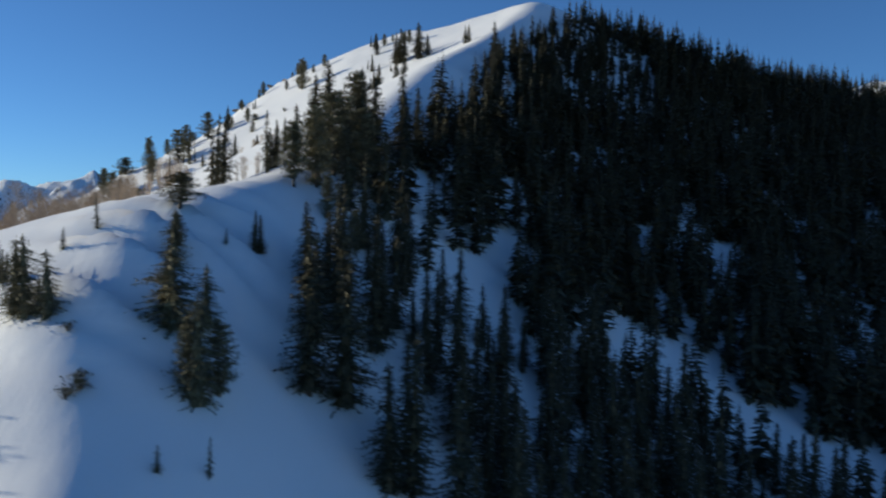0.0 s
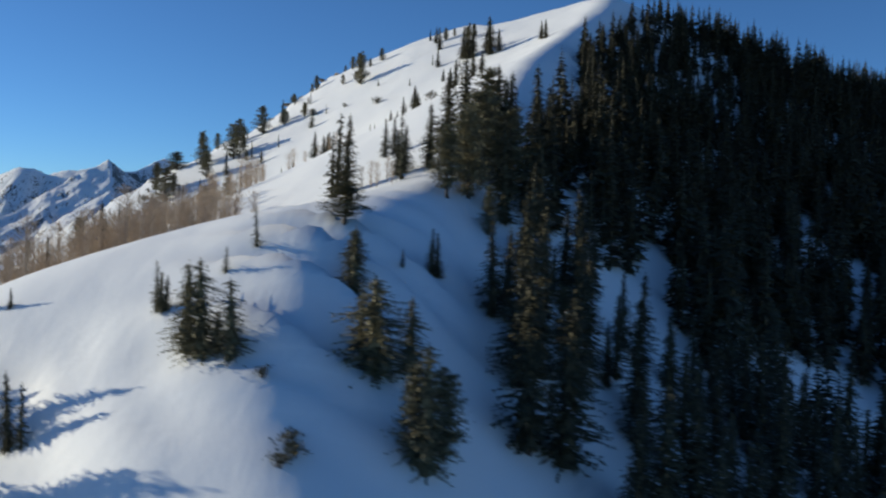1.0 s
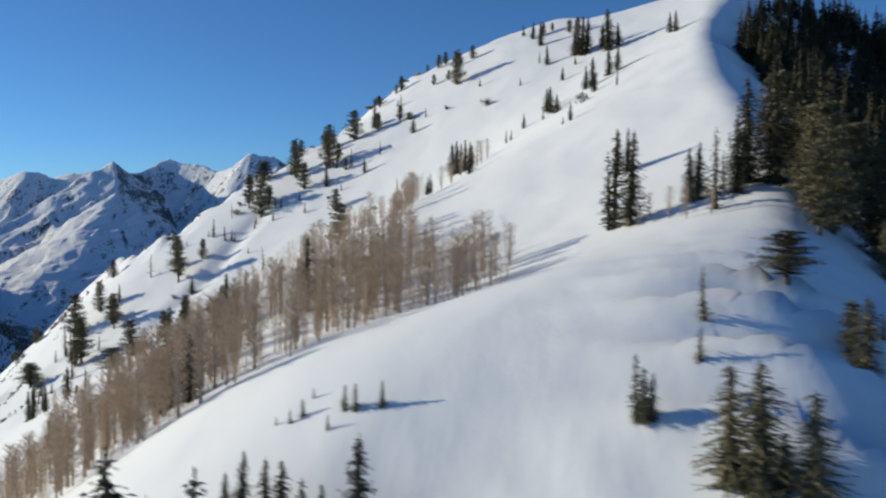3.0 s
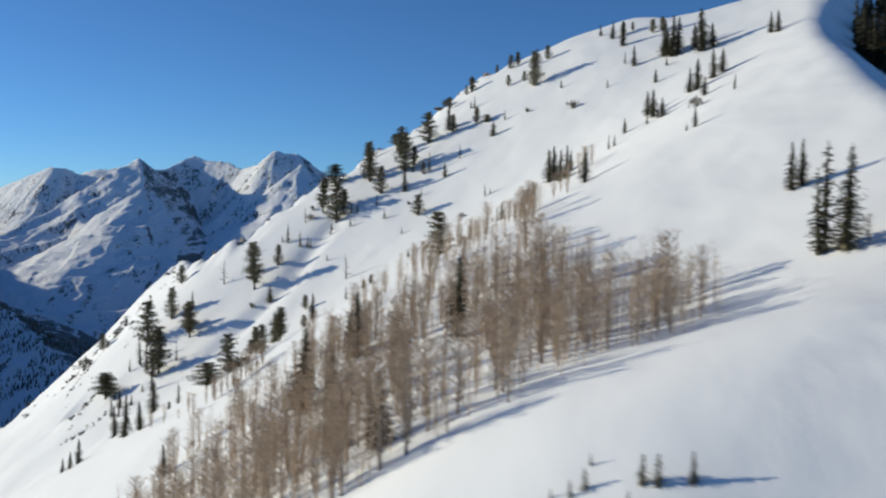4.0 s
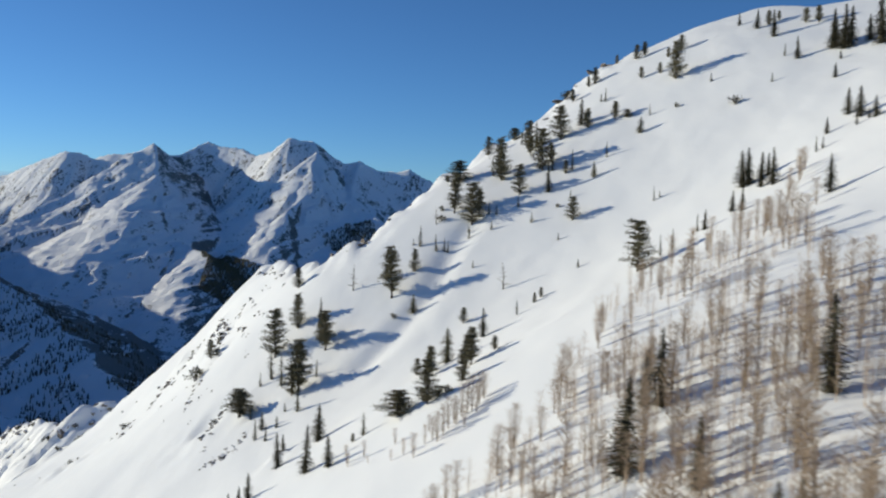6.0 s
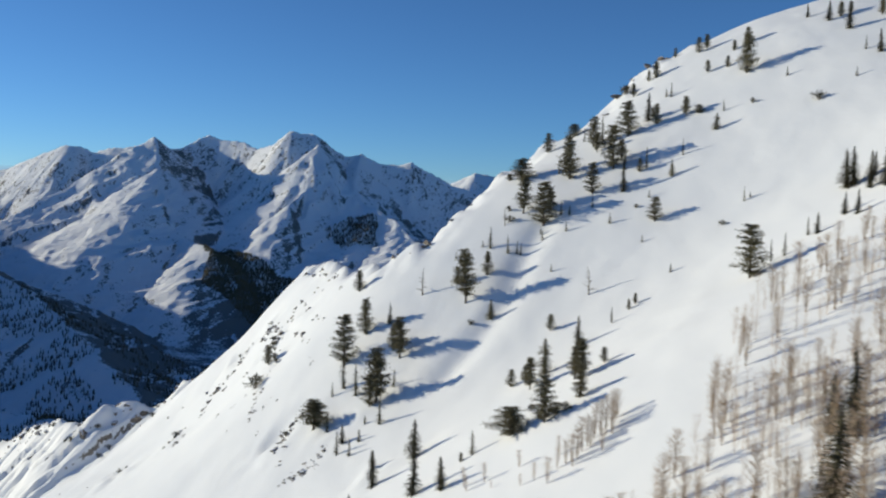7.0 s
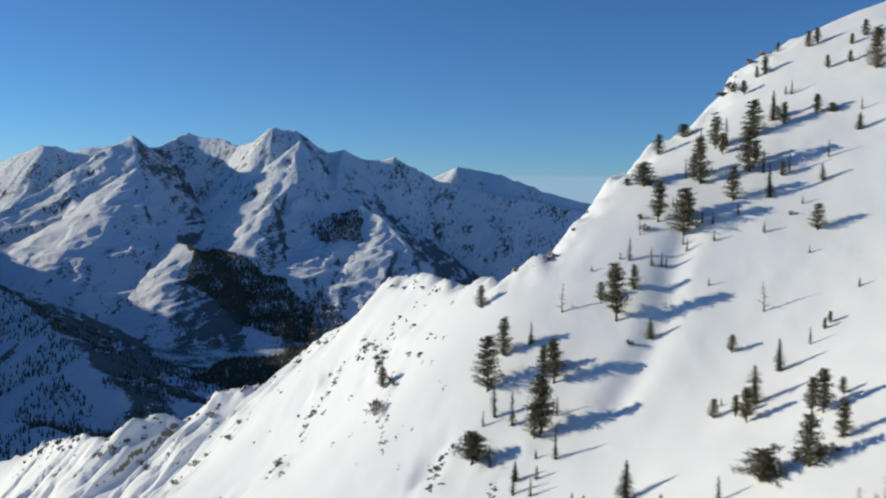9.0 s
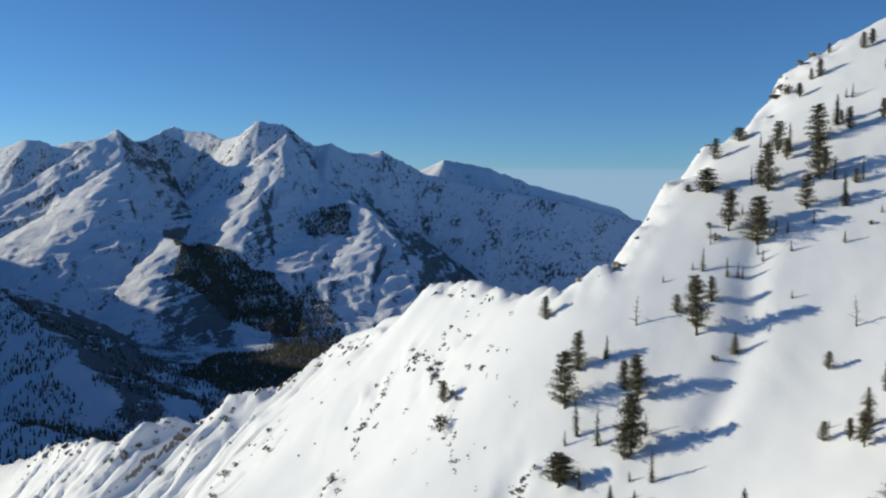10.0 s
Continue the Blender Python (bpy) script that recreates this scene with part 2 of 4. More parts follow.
def mixed(nodes, links, factor, a, b):
    m = nodes.new("ShaderNodeMix")
    m.data_type = "RGBA"
    links.new(factor, m.inputs["Factor"])
    for value, at in ((a, 6), (b, 7)):
        if isinstance(value, tuple):
            m.inputs[at].default_value = (*value, 1)
        else:
            links.new(value, m.inputs[at])
    return m.outputs[2]


def maths(nodes, links, op, a, b=0.0, clamp=False):
    m = nodes.new("ShaderNodeMath")
    m.operation, m.use_clamp = op, clamp
    for value, at in ((a, 0), (b, 1)):
        if isinstance(value, (int, float)):
            m.inputs[at].default_value = value
        else:
            links.new(value, m.inputs[at])
    return m.outputs[0]


def bump(nodes, links, bsdf, height_out, strength, distance):
    b = nodes.new("ShaderNodeBump")
    b.inputs["Strength"].default_value, b.inputs["Distance"].default_value = strength, distance
    links.new(height_out, b.inputs["Height"])
    links.new(b.outputs[0], bsdf.inputs["Normal"])


def snow_material():
    mat, nodes, links, bsdf = material("packed_snow", 0.62)
    geo = nodes.new("ShaderNodeNewGeometry")
    wide = noise_node(nodes, links, 0.06, 4, 0.55, geo.outputs["Position"])
    tone = ramp(nodes, links, wide.outputs[0], [(0.3, (0.845, 0.857, 0.875)), (0.7, (0.89, 0.895, 0.90))])
    split = nodes.new("ShaderNodeSeparateXYZ")
    links.new(geo.outputs["Normal"], split.inputs[0])
    patch = noise_node(nodes, links, 0.35, 6, 0.7, geo.outputs["Position"])
    steep = maths(nodes, links, "ADD", maths(nodes, links, "SUBTRACT", 0.66, split.outputs["Z"]), maths(nodes, links, "MULTIPLY", maths(nodes, links, "SUBTRACT", patch.outputs[0], 0.5), 0.7))
    bare = ramp(nodes, links, steep, [(0.17, grey(0.0)), (0.22, grey(1.0))]).outputs[0]
    stone = ramp(nodes, links, patch.outputs[0], [(0.35, (0.10, 0.085, 0.07)), (0.7, (0.30, 0.26, 0.22))])
    links.new(mixed(nodes, links, bare, tone.outputs[0], stone.outputs[0]), bsdf.inputs["Base Color"])
    stretch = nodes.new("ShaderNodeMapping")
    stretch.inputs["Scale"].default_value = (1.0, 0.5, 0.6)
    stretch.inputs["Rotation"].default_value = (0, 0, radians(25))
    links.new(geo.outputs["Position"], stretch.inputs["Vector"])
    drift = noise_node(nodes, links, 0.22, 4, 0.45, stretch.outputs[0])
    grain = noise_node(nodes, links, 2.2, 3, 0.6, geo.outputs["Position"])
    both = maths(nodes, links, "ADD", drift.outputs[0], maths(nodes, links, "MULTIPLY", grain.outputs[0], 0.08))
    bump(nodes, links, bsdf, both, 0.26, 0.6)
    bsdf.inputs["Specular IOR Level"].default_value = 0.25
    return mat


def mountain_material():
    """Far range: snow, with bare rock where it is steep and dark woods low down."""
    mat, nodes, links, bsdf = material("alpine_snow_and_rock", 0.75)
    geo = nodes.new("ShaderNodeNewGeometry")
    split = nodes.new("ShaderNodeSeparateXYZ")
    links.new(geo.outputs["Normal"], split.inputs[0])
    where = nodes.new("ShaderNodeSeparateXYZ")
    links.new(geo.outputs["Position"], where.inputs[0])
    def about(out, weight):
        return maths(nodes, links, "MULTIPLY", maths(nodes, links, "SUBTRACT", out, 0.5), weight)

    def total(*outs):
        sum_out = outs[0]
        for out in outs[1:]:
            sum_out = maths(nodes, links, "ADD", sum_out, out)
        return sum_out

    streak = nodes.new("ShaderNodeMapping")
    streak.inputs["Scale"].default_value = (1.0, 1.0, 0.3)
    links.new(geo.outputs["Position"], streak.inputs["Vector"])
    rough_patch = noise_node(nodes, links, 0.011, 7, 0.66, geo.outputs["Position"])
    fine_patch = noise_node(nodes, links, 0.085, 9, 0.80, streak.outputs[0])
    specks = noise_node(nodes, links, 0.13, 6, 0.7, geo.outputs["Position"])
    steep = maths(nodes, links, "MULTIPLY", maths(nodes, links, "SUBTRACT", 0.66, split.outputs["Z"]), 1.1)
    rock = total(steep, about(fine_patch.outputs[0], 2.7), about(rough_patch.outputs[0], 1.6))
    rock = ramp(nodes, links, rock, [(0.20, grey(0.0)), (0.29, grey(1.0))]).outputs[0]
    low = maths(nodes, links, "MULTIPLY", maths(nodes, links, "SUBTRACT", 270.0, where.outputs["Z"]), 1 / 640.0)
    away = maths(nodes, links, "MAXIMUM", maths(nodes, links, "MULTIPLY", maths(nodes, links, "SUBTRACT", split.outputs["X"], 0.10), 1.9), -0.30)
    valley = nodes.new("ShaderNodeVectorMath")
    valley.operation = "SUBTRACT"
    links.new(geo.outputs["Position"], valley.inputs[0])
    valley.inputs[1].default_value = (-850, 2960, 70)
    squash = nodes.new("ShaderNodeVectorMath")
    squash.operation = "MULTIPLY"
    links.new(valley.outputs[0], squash.inputs[0])
    squash.inputs[1].default_value = (1 / 340, 1 / 450, 1 / 330)
    reach = nodes.new("ShaderNodeVectorMath")
    reach.operation = "LENGTH"
    links.new(squash.outputs[0], reach.inputs[0])
    grove = maths(nodes, links, "MULTIPLY", maths(nodes, links, "SUBTRACT", 1.3, reach.outputs["Value"]), 0.35, True)
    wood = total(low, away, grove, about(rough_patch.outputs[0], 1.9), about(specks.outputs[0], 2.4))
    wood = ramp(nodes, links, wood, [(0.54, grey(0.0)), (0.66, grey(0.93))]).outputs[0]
    stone = ramp(nodes, links, fine_patch.outputs[0], [(0.3, (0.085, 0.082, 0.082)), (0.7, (0.20, 0.188, 0.178))])
    colour = mixed(nodes, links, rock, (0.87, 0.885, 0.91), stone.outputs[0])
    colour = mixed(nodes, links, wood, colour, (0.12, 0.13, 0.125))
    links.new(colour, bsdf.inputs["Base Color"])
    bump(nodes, links, bsdf, maths(nodes, links, "ADD", rough_patch.outputs[0], fine_patch.outputs[0]), 0.55, 12.0)
    bsdf.inputs["Specular IOR Level"].default_value = 0.1
    return mat


def needle_material(name, dark, light):
    mat, nodes, links, bsdf = material(name, 0.65)
    info = nodes.new("ShaderNodeObjectInfo")
    geo = nodes.new("ShaderNodeNewGeometry")
    mix = maths(nodes, links, "ADD", maths(nodes, links, "MULTIPLY", geo.outputs["Random Per Island"], 0.7), maths(nodes, links, "MULTIPLY", info.outputs["Random"], 0.3))
    links.new(ramp(nodes, links, mix, [(0.1, dark), (0.9, light)]).outputs[0], bsdf.inputs["Base Color"])
    bsdf.inputs["Specular IOR Level"].default_value = 0.2
    return mat


def bark_material(name, dark, light, scale=3.0):
    mat, nodes, links, bsdf = material(name, 0.85)
    tex = nodes.new("ShaderNodeTexCoord")
    grain = noise_node(nodes, links, scale, 5, 0.65, tex.outputs["Object"])
    links.new(ramp(nodes, links, grain.outputs[0], [(0.35, dark), (0.65, light)]).outputs[0], bsdf.inputs["Base Color"])
    bump(nodes, links, bsdf, grain.outputs[0], 0.5, 0.05)
    return mat


def rock_material():
    """Grey-brown rock with snow lying on the flatter tops."""
    mat, nodes, links, bsdf = material("snow_dusted_rock", 0.85)
    geo = nodes.new("ShaderNodeNewGeometry")
    split = nodes.new("ShaderNodeSeparateXYZ")
    links.new(geo.outputs["Normal"], split.inputs[0])
    n = noise_node(nodes, links, 0.9, 6, 0.65, geo.outputs["Position"])
    stone = ramp(nodes, links, n.outputs[0], [(0.3, (0.09, 0.075, 0.06)), (0.7, (0.29, 0.24, 0.195))])
    top = maths(nodes, links, "ADD", split.outputs["Z"], maths(nodes, links, "MULTIPLY", maths(nodes, links, "SUBTRACT", n.outputs[0], 0.5), 0.8))
    top = ramp(nodes, links, top, [(0.74, grey(0.0)), (0.86, grey(1.0))]).outputs[0]
    links.new(mixed(nodes, links, top, stone.outputs[0], (0.87, 0.88, 0.90)), bsdf.inputs["Base Color"])
    bump(nodes, links, bsdf, n.outputs[0], 0.7, 0.3)
    return mat


def haze_glow_material():
    """Pale valley haze painted as a glow that thins out upwards."""
    mat, nodes, links, _ = material("painted_haze_glow")
    nodes.remove(nodes["Principled BSDF"])
    geo = nodes.new("ShaderNodeNewGeometry")
    where = nodes.new("ShaderNodeSeparateXYZ")
    links.new(geo.outputs["Position"], where.inputs[0])
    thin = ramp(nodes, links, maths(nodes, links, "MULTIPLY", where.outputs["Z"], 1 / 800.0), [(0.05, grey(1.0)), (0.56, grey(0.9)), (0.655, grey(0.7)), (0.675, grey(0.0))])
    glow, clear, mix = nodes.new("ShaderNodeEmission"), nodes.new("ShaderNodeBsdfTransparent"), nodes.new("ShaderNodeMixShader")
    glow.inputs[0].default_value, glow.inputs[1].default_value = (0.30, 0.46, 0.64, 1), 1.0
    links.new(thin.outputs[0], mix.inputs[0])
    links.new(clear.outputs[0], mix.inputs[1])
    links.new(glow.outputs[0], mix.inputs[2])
    links.new(mix.outputs[0], nodes["Material Output"].inputs[0])
    return mat


SNOW = snow_material()
MOUNTAIN = mountain_material()
FIR_GREEN = needle_material("fir_needles", (0.045, 0.043, 0.027), (0.155, 0.135, 0.08))
PINE_GREEN = needle_material("pine_needles", (0.085, 0.08, 0.047), (0.26, 0.228, 0.134))
DULL_GREEN = needle_material("sparse_fir_needles", (0.060, 0.058, 0.034), (0.17, 0.15, 0.09))
BARK = bark_material("conifer_bark", (0.05, 0.038, 0.03), (0.14, 0.11, 0.085))
ASPEN_BARK = bark_material("aspen_bark", (0.28, 0.215, 0.16), (0.52, 0.43, 0.34))
TWIG = needle_material("bare_twigs", (0.30, 0.215, 0.14), (0.60, 0.46, 0.33))
DEAD_WOOD = bark_material("weathered_dead_wood", (0.12, 0.10, 0.08), (0.27, 0.23, 0.19))
ROCK = rock_material()
CLUMP_SNOW = material("snow_on_branches", 0.6)[0]
CLUMP_SNOW.node_tree.nodes["Principled BSDF"].inputs["Base Color"].default_value = (0.86, 0.88, 0.91, 1)
HAZE_GLOW = haze_glow_material()


# ---- land ----
def sheet(name, xs, ys, fn, mat):
    """A ground mesh over the lines xs and ys."""
    gx, gy = np.meshgrid(xs, ys)
    gz = fn(gx, gy)
    nx, ny = len(xs), len(ys)
    me = bpy.data.meshes.new(name)
    me.vertices.add(nx * ny)
    me.vertices.foreach_set("co", np.stack([gx, gy, gz], -1).astype(np.float32).ravel())
    i = (np.arange(ny - 1)[:, None] * nx + np.arange(nx - 1)[None, :]).ravel()
    quads = np.stack([i, i + 1, i + 1 + nx, i + nx], -1).astype(np.int32)
    me.loops.add(quads.size)
    me.loops.foreach_set("vertex_index", quads.ravel())
    me.polygons.add(len(quads))
    me.polygons.foreach_set("loop_start", np.arange(len(quads), dtype=np.int32) * 4)
    me.polygons.foreach_set("use_smooth", np.ones(len(quads), dtype=bool))
    me.update()
    me.validate()
    me.materials.append(mat)
    return new(name, me)


def lines(*stretches):
    """Grid lines: (from, to, step) stretch after stretch."""
    return np.unique(np.concatenate([np.arange(a, b, s) for a, b, s in stretches]))


NEAR_X, NEAR_Y = (-760, 620), (-260, 1000)
ground = sheet("ground", lines((-760, -480, 8), (-480, -230, 1.7), (-230, 60, 1.25), (60, 180, 2), (180, 626, 7)),
               lines((-260, 20, 7), (20, 60, 2.5), (60, 160, 1.25), (160, 420, 1.6), (420, 690, 1.8), (690, 1008, 9)), ground_relief, SNOW)
tagged(ground, "wind-packed white snow over the mountain slopes", "ground", kind="structure")


def under(x, y):
    z = land(x, y)
    inside = (x > NEAR_X[0] + 25) & (x < NEAR_X[1] - 25) & (y > NEAR_Y[0] + 25) & (y < NEAR_Y[1] - 25)
    return np.where(inside, z - 30, z)


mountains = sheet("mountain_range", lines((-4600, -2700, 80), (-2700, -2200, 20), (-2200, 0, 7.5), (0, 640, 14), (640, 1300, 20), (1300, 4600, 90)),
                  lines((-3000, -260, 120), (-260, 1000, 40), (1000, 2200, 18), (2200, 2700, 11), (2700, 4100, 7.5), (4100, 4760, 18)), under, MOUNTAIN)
tagged(mountains, "snow-covered alpine peaks with bare rock and dark woods", "mountains", kind="structure")

# glowing sheet beyond the last ridge, with pale haze painted into its emission
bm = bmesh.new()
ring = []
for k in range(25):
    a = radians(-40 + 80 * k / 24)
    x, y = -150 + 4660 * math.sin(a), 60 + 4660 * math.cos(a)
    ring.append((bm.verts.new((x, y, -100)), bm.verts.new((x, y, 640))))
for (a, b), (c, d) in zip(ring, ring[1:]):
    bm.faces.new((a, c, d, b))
haze_glow_mesh = bpy.data.meshes.new("backdrop")
bm.to_mesh(haze_glow_mesh)
haze_glow_mesh.materials.append(HAZE_GLOW)
backdrop = tagged(new("backdrop", haze_glow_mesh), "glowing pale blue sheet painted as haze along the far horizon", "haze", kind="structure")


# ---- trees ----
def mesh_of(name, verts, faces, mat, smooth=False):
    me = bpy.data.meshes.new(name)
    me.from_pydata([tuple(v) for v in verts], [], faces)
    me.materials.append(mat)
    if smooth:
        me.polygons.foreach_set("use_smooth", np.ones(len(me.polygons), dtype=bool))
    me.update()
    return me


def part(name, me, parent, label="", kind=""):
    ob = new(name, me)
    ob.parent = parent
    return tagged(ob, label, kind=kind)


class Builder:
    """Collects loose triangles and tapered limbs."""

    def __init__(self, seed):
        self.v, self.f, self.r = [], [], random.Random(seed)

    def tri(self, a, b, c):
        n = len(self.v)
        self.v += [a, b, c]
        self.f.append((n, n + 1, n + 2))

    def tuft(self, p, size, out, spread=0.7):
        """A ragged spray of needles at p, pointing along out."""
        r = self.r
        d = (out + Vector((r.uniform(-1, 1), r.uniform(-1, 1), r.uniform(-0.6, 0.5))) * spread).normalized()
        s = d.cross(Vector((r.uniform(-0.4, 0.4), r.uniform(-0.4, 0.4), 1))).normalized() * size * r.uniform(0.28, 0.5)
        self.tri(p - s, p + s, p + d * size * r.uniform(0.8, 1.3))

    def limb(self, points, radii, sides=6):
        n = len(self.v)
        for k, (p, rad) in enumerate(zip(points, radii)):
            d = (points[min(k + 1, len(points) - 1)] - points[max(k - 1, 0)]).normalized()
            u = d.cross(Vector((0.31, 0.9, 0.2))).normalized()
            w = d.cross(u)
            for j in range(sides):
                a = 2 * math.pi * j / sides
                self.v.append(p + (u * math.cos(a) + w * math.sin(a)) * rad)
        for k in range(len(points) - 1):
            for j in range(sides):
                a, b = n + k * sides + j, n + k * sides + (j + 1) % sides
                self.f.append((a, b, b + sides, a + sides))
        self.f.append(tuple(n + (len(points) - 1) * sides + j for j in range(sides)))

    def done(self, name, mat, smooth=False):
        return mesh_of(name, self.v, self.f, mat, smooth)


def trunk_mesh(seed, tall, radius, mat, wobble=0.15):
    b, pts = trunk_shape(seed, tall, radius, wobble)
    return b.done("trunk", mat, True), pts


def trunk_shape(seed, tall, radius, wobble):
    b = Builder(seed)
    pts, rad = [], []
    lean = Vector((0, 0, 0))
    for k in range(8):
        t = k / 7
        lean += Vector((b.r.uniform(-1, 1), b.r.uniform(-1, 1), 0)) * wobble * (0.2 + t)
        pts.append(Vector((lean.x, lean.y, -0.6 + t * (tall + 0.6))))
        rad.append(max(0.012, radius * (1 - t) ** 0.8 * (1.35 if k == 0 else 1)))
    b.limb(pts, rad, 7)
    return b, pts


def fir_crown(seed, width, start, step, tuft, mat, fullness=1.0, snow=None, taper=0.78, ragged=0.75):
    """Whorls of drooping boughs on a ten-metre spire."""
    b, white = Builder(seed), Builder(seed + 500)
    r = b.r
    if fullness > 0.6:
        ring = 7
        for k in range(9):
            z, z2 = start + (9.4 - start) * k / 9, start + (9.4 - start) * (k + 1.25) / 9
            w = width * 0.3 * (1 - z / 10) ** 0.85
            tip = Vector((r.uniform(-0.05, 0.05), r.uniform(-0.05, 0.05), z2))
            edge = [Vector((w * r.uniform(0.6, 1.3) * math.cos(6.283 * j / ring + k), w * r.uniform(0.6, 1.3) * math.sin(6.283 * j / ring + k), z - r.uniform(0, 0.35))) for j in range(ring)]
            for j in range(ring):
                b.tri(edge[j], edge[(j + 1) % ring], tip)
    z = start
    bulge = [r.uniform(ragged, 1.2) for _ in range(14)]
    while z < 9.75:
        t = z / 10
        reach = width * (1 - t) ** taper * bulge[int(t * 13)] + 0.10
        if t < start / 10 + 0.12:
            reach *= 0.75
        count = max(3, round((4 + 5 * (1 - t)) * fullness))
        for _ in range(count):
            a, length = r.uniform(0, 6.283), reach * r.uniform(0.55, 1.15)
            out = Vector((math.cos(a), math.sin(a), 0))
            drop = r.uniform(0.15, 0.5) * length
            n = max(2, int(length / (tuft * 0.62)))
            for k in range(n):
                s = (k + r.random()) / n
                p = out * length * s + Vector((0, 0, z - drop * s * s + 0.12 * length * s ** 4))
                heading = out * 0.8 + Vector((0, 0, -0.25))
                b.tuft(p, tuft * (1.15 - 0.4 * s), heading)
                b.tuft(p, tuft * (1.0 - 0.3 * s), heading, 1.1)
                if snow and s > 0.35 and r.random() < snow:
                    white.tuft(p + Vector((0, 0, 0.07)), tuft * 0.75, out, 0.5)
        z += step * r.uniform(0.7, 1.3)
    for k in range(5):
        b.tuft(Vector((0, 0, 9.6 + 0.1 * k)), tuft * 0.6, Vector((0, 0, 1)), 0.5)
    return b.done("crown", mat), (white.done("snow_clumps", CLUMP_SNOW) if white.f else None)


def pine_crown(seed, width, start, clumps, mat, limbs):
    """Irregular tufted masses held out on limbs."""
    b = Builder(seed)
    r = b.r
    for k in range(clumps):
        t = start + (0.97 - start) * ((k + r.random()) / clumps)
        shape = (min(1, (t - start + 0.10) / 0.22)) * (1 - max(0, t - 0.30) / 0.72) ** 0.55 + 0.08
        a, length = k * 2.4 + r.uniform(-0.5, 0.5), width * shape * r.uniform(0.55, 1.2)
        root = Vector((0, 0, 10 * t - 0.12 * length))
        tip = Vector((math.cos(a) * length, math.sin(a) * length, 10 * t + r.uniform(-0.15, 0.3) * length))
        limbs.limb([root, (root + tip) / 2 + Vector((0, 0, -0.1)), tip], [0.07, 0.045, 0.015], 4)
        for s, size in ((1.0, 0.62), (0.62, 0.55), (0.3, 0.45)):
            if length * s < 0.25 and s < 1:
                continue
            c = root.lerp(tip, s)
            rad = (0.30 + 0.34 * shape * r.uniform(0.5, 1.4)) * size / 0.6
            for _ in range(52):
                q = Vector((r.gauss(0, 1.1), r.gauss(0, 1.1), r.gauss(0, 0.5)))
                q *= rad * 0.62
                b.tuft(c + q, r.uniform(0.20, 0.36), q.normalized() * 0.7 + Vector((0, 0, 0.45)), 0.7)
    return b.done("crown", mat)


def assemble(name, trunk, crown, extra=(), label="", category="conifer tree", group=""):
    root = new(name)
    root.empty_display_size = 0.5
    part("trunk", trunk, root)
    if crown is not None:
        part("crown", crown, root)
    for extra_name, me, tag in extra:
        part(extra_name, me, root, tag, "stuff")
    return tagged(root, label, category, group)


def make_fir(k, snowy):
    width = (1.75, 2.0, 2.3, 1.9, 2.15)[k % 5] * (1.0 if snowy else 1.18)
    crown, white = fir_crown(100 + k, width, 0.3, 0.17, 0.30, FIR_GREEN, 1.0, 0.11 if snowy else 0.008)
    trunk, _ = trunk_mesh(40 + k, 9.6, 0.2, BARK, 0.03)
    return assemble("fir_tree", trunk, crown, [("snow_clumps", white, "small clumps of fresh snow")] if white else [])


def make_pine(k):
    wood, _ = trunk_shape(60 + k, 9.5, 0.24, 0.10)
    crown = pine_crown(200 + k, (1.9, 2.3, 2.5, 1.75)[k % 4], (0.05, 0.12, 0.07, 0.16)[k % 4], 38, PINE_GREEN, wood)
    return assemble("pine_tree", wood.done("trunk", BARK, True), crown)


def make_airy(k):
    """A pine with open layers of boughs, light showing between them."""
    crown, _ = fir_crown(350 + k, (3.7, 4.1, 3.4)[k % 3], 0.3, 0.17, 0.34, PINE_GREEN, 0.85, None, 0.5, 0.5)
    wood, _ = trunk_mesh(85 + k, 9.6, 0.2, BARK, 0.06)
    return assemble("pine_tree", wood, crown)


def make_sparse(k):
    crown, _ = fir_crown(300 + k, (1.7, 2.0, 1.5)[k % 3], 0.5, 0.33, 0.42, DULL_GREEN, 0.62)
    trunk, _ = trunk_mesh(80 + k, 9.7, 0.16, BARK, 0.05)
    return assemble("young_fir_tree", trunk, crown)


def make_snag(k):
    b, pts = trunk_shape(90 + k, 9.3, 0.26, 0.22)
    for _ in range(24):
        t = b.r.uniform(0.2, 0.95)
        p = pts[int(t * 7)].lerp(pts[min(7, int(t * 7) + 1)], t * 7 % 1)
        a, length = b.r.uniform(0, 6.283), b.r.uniform(0.9, 2.8) * (1.15 - t)
        end = p + Vector((math.cos(a) * length, math.sin(a) * length, b.r.uniform(-0.1, 0.6) * length))
        b.limb([p, (p + end) / 2, end], [0.11, 0.07, 0.03], 4)
    return assemble("dead_tree", b.done("trunk", DEAD_WOOD), None, category="dead tree")


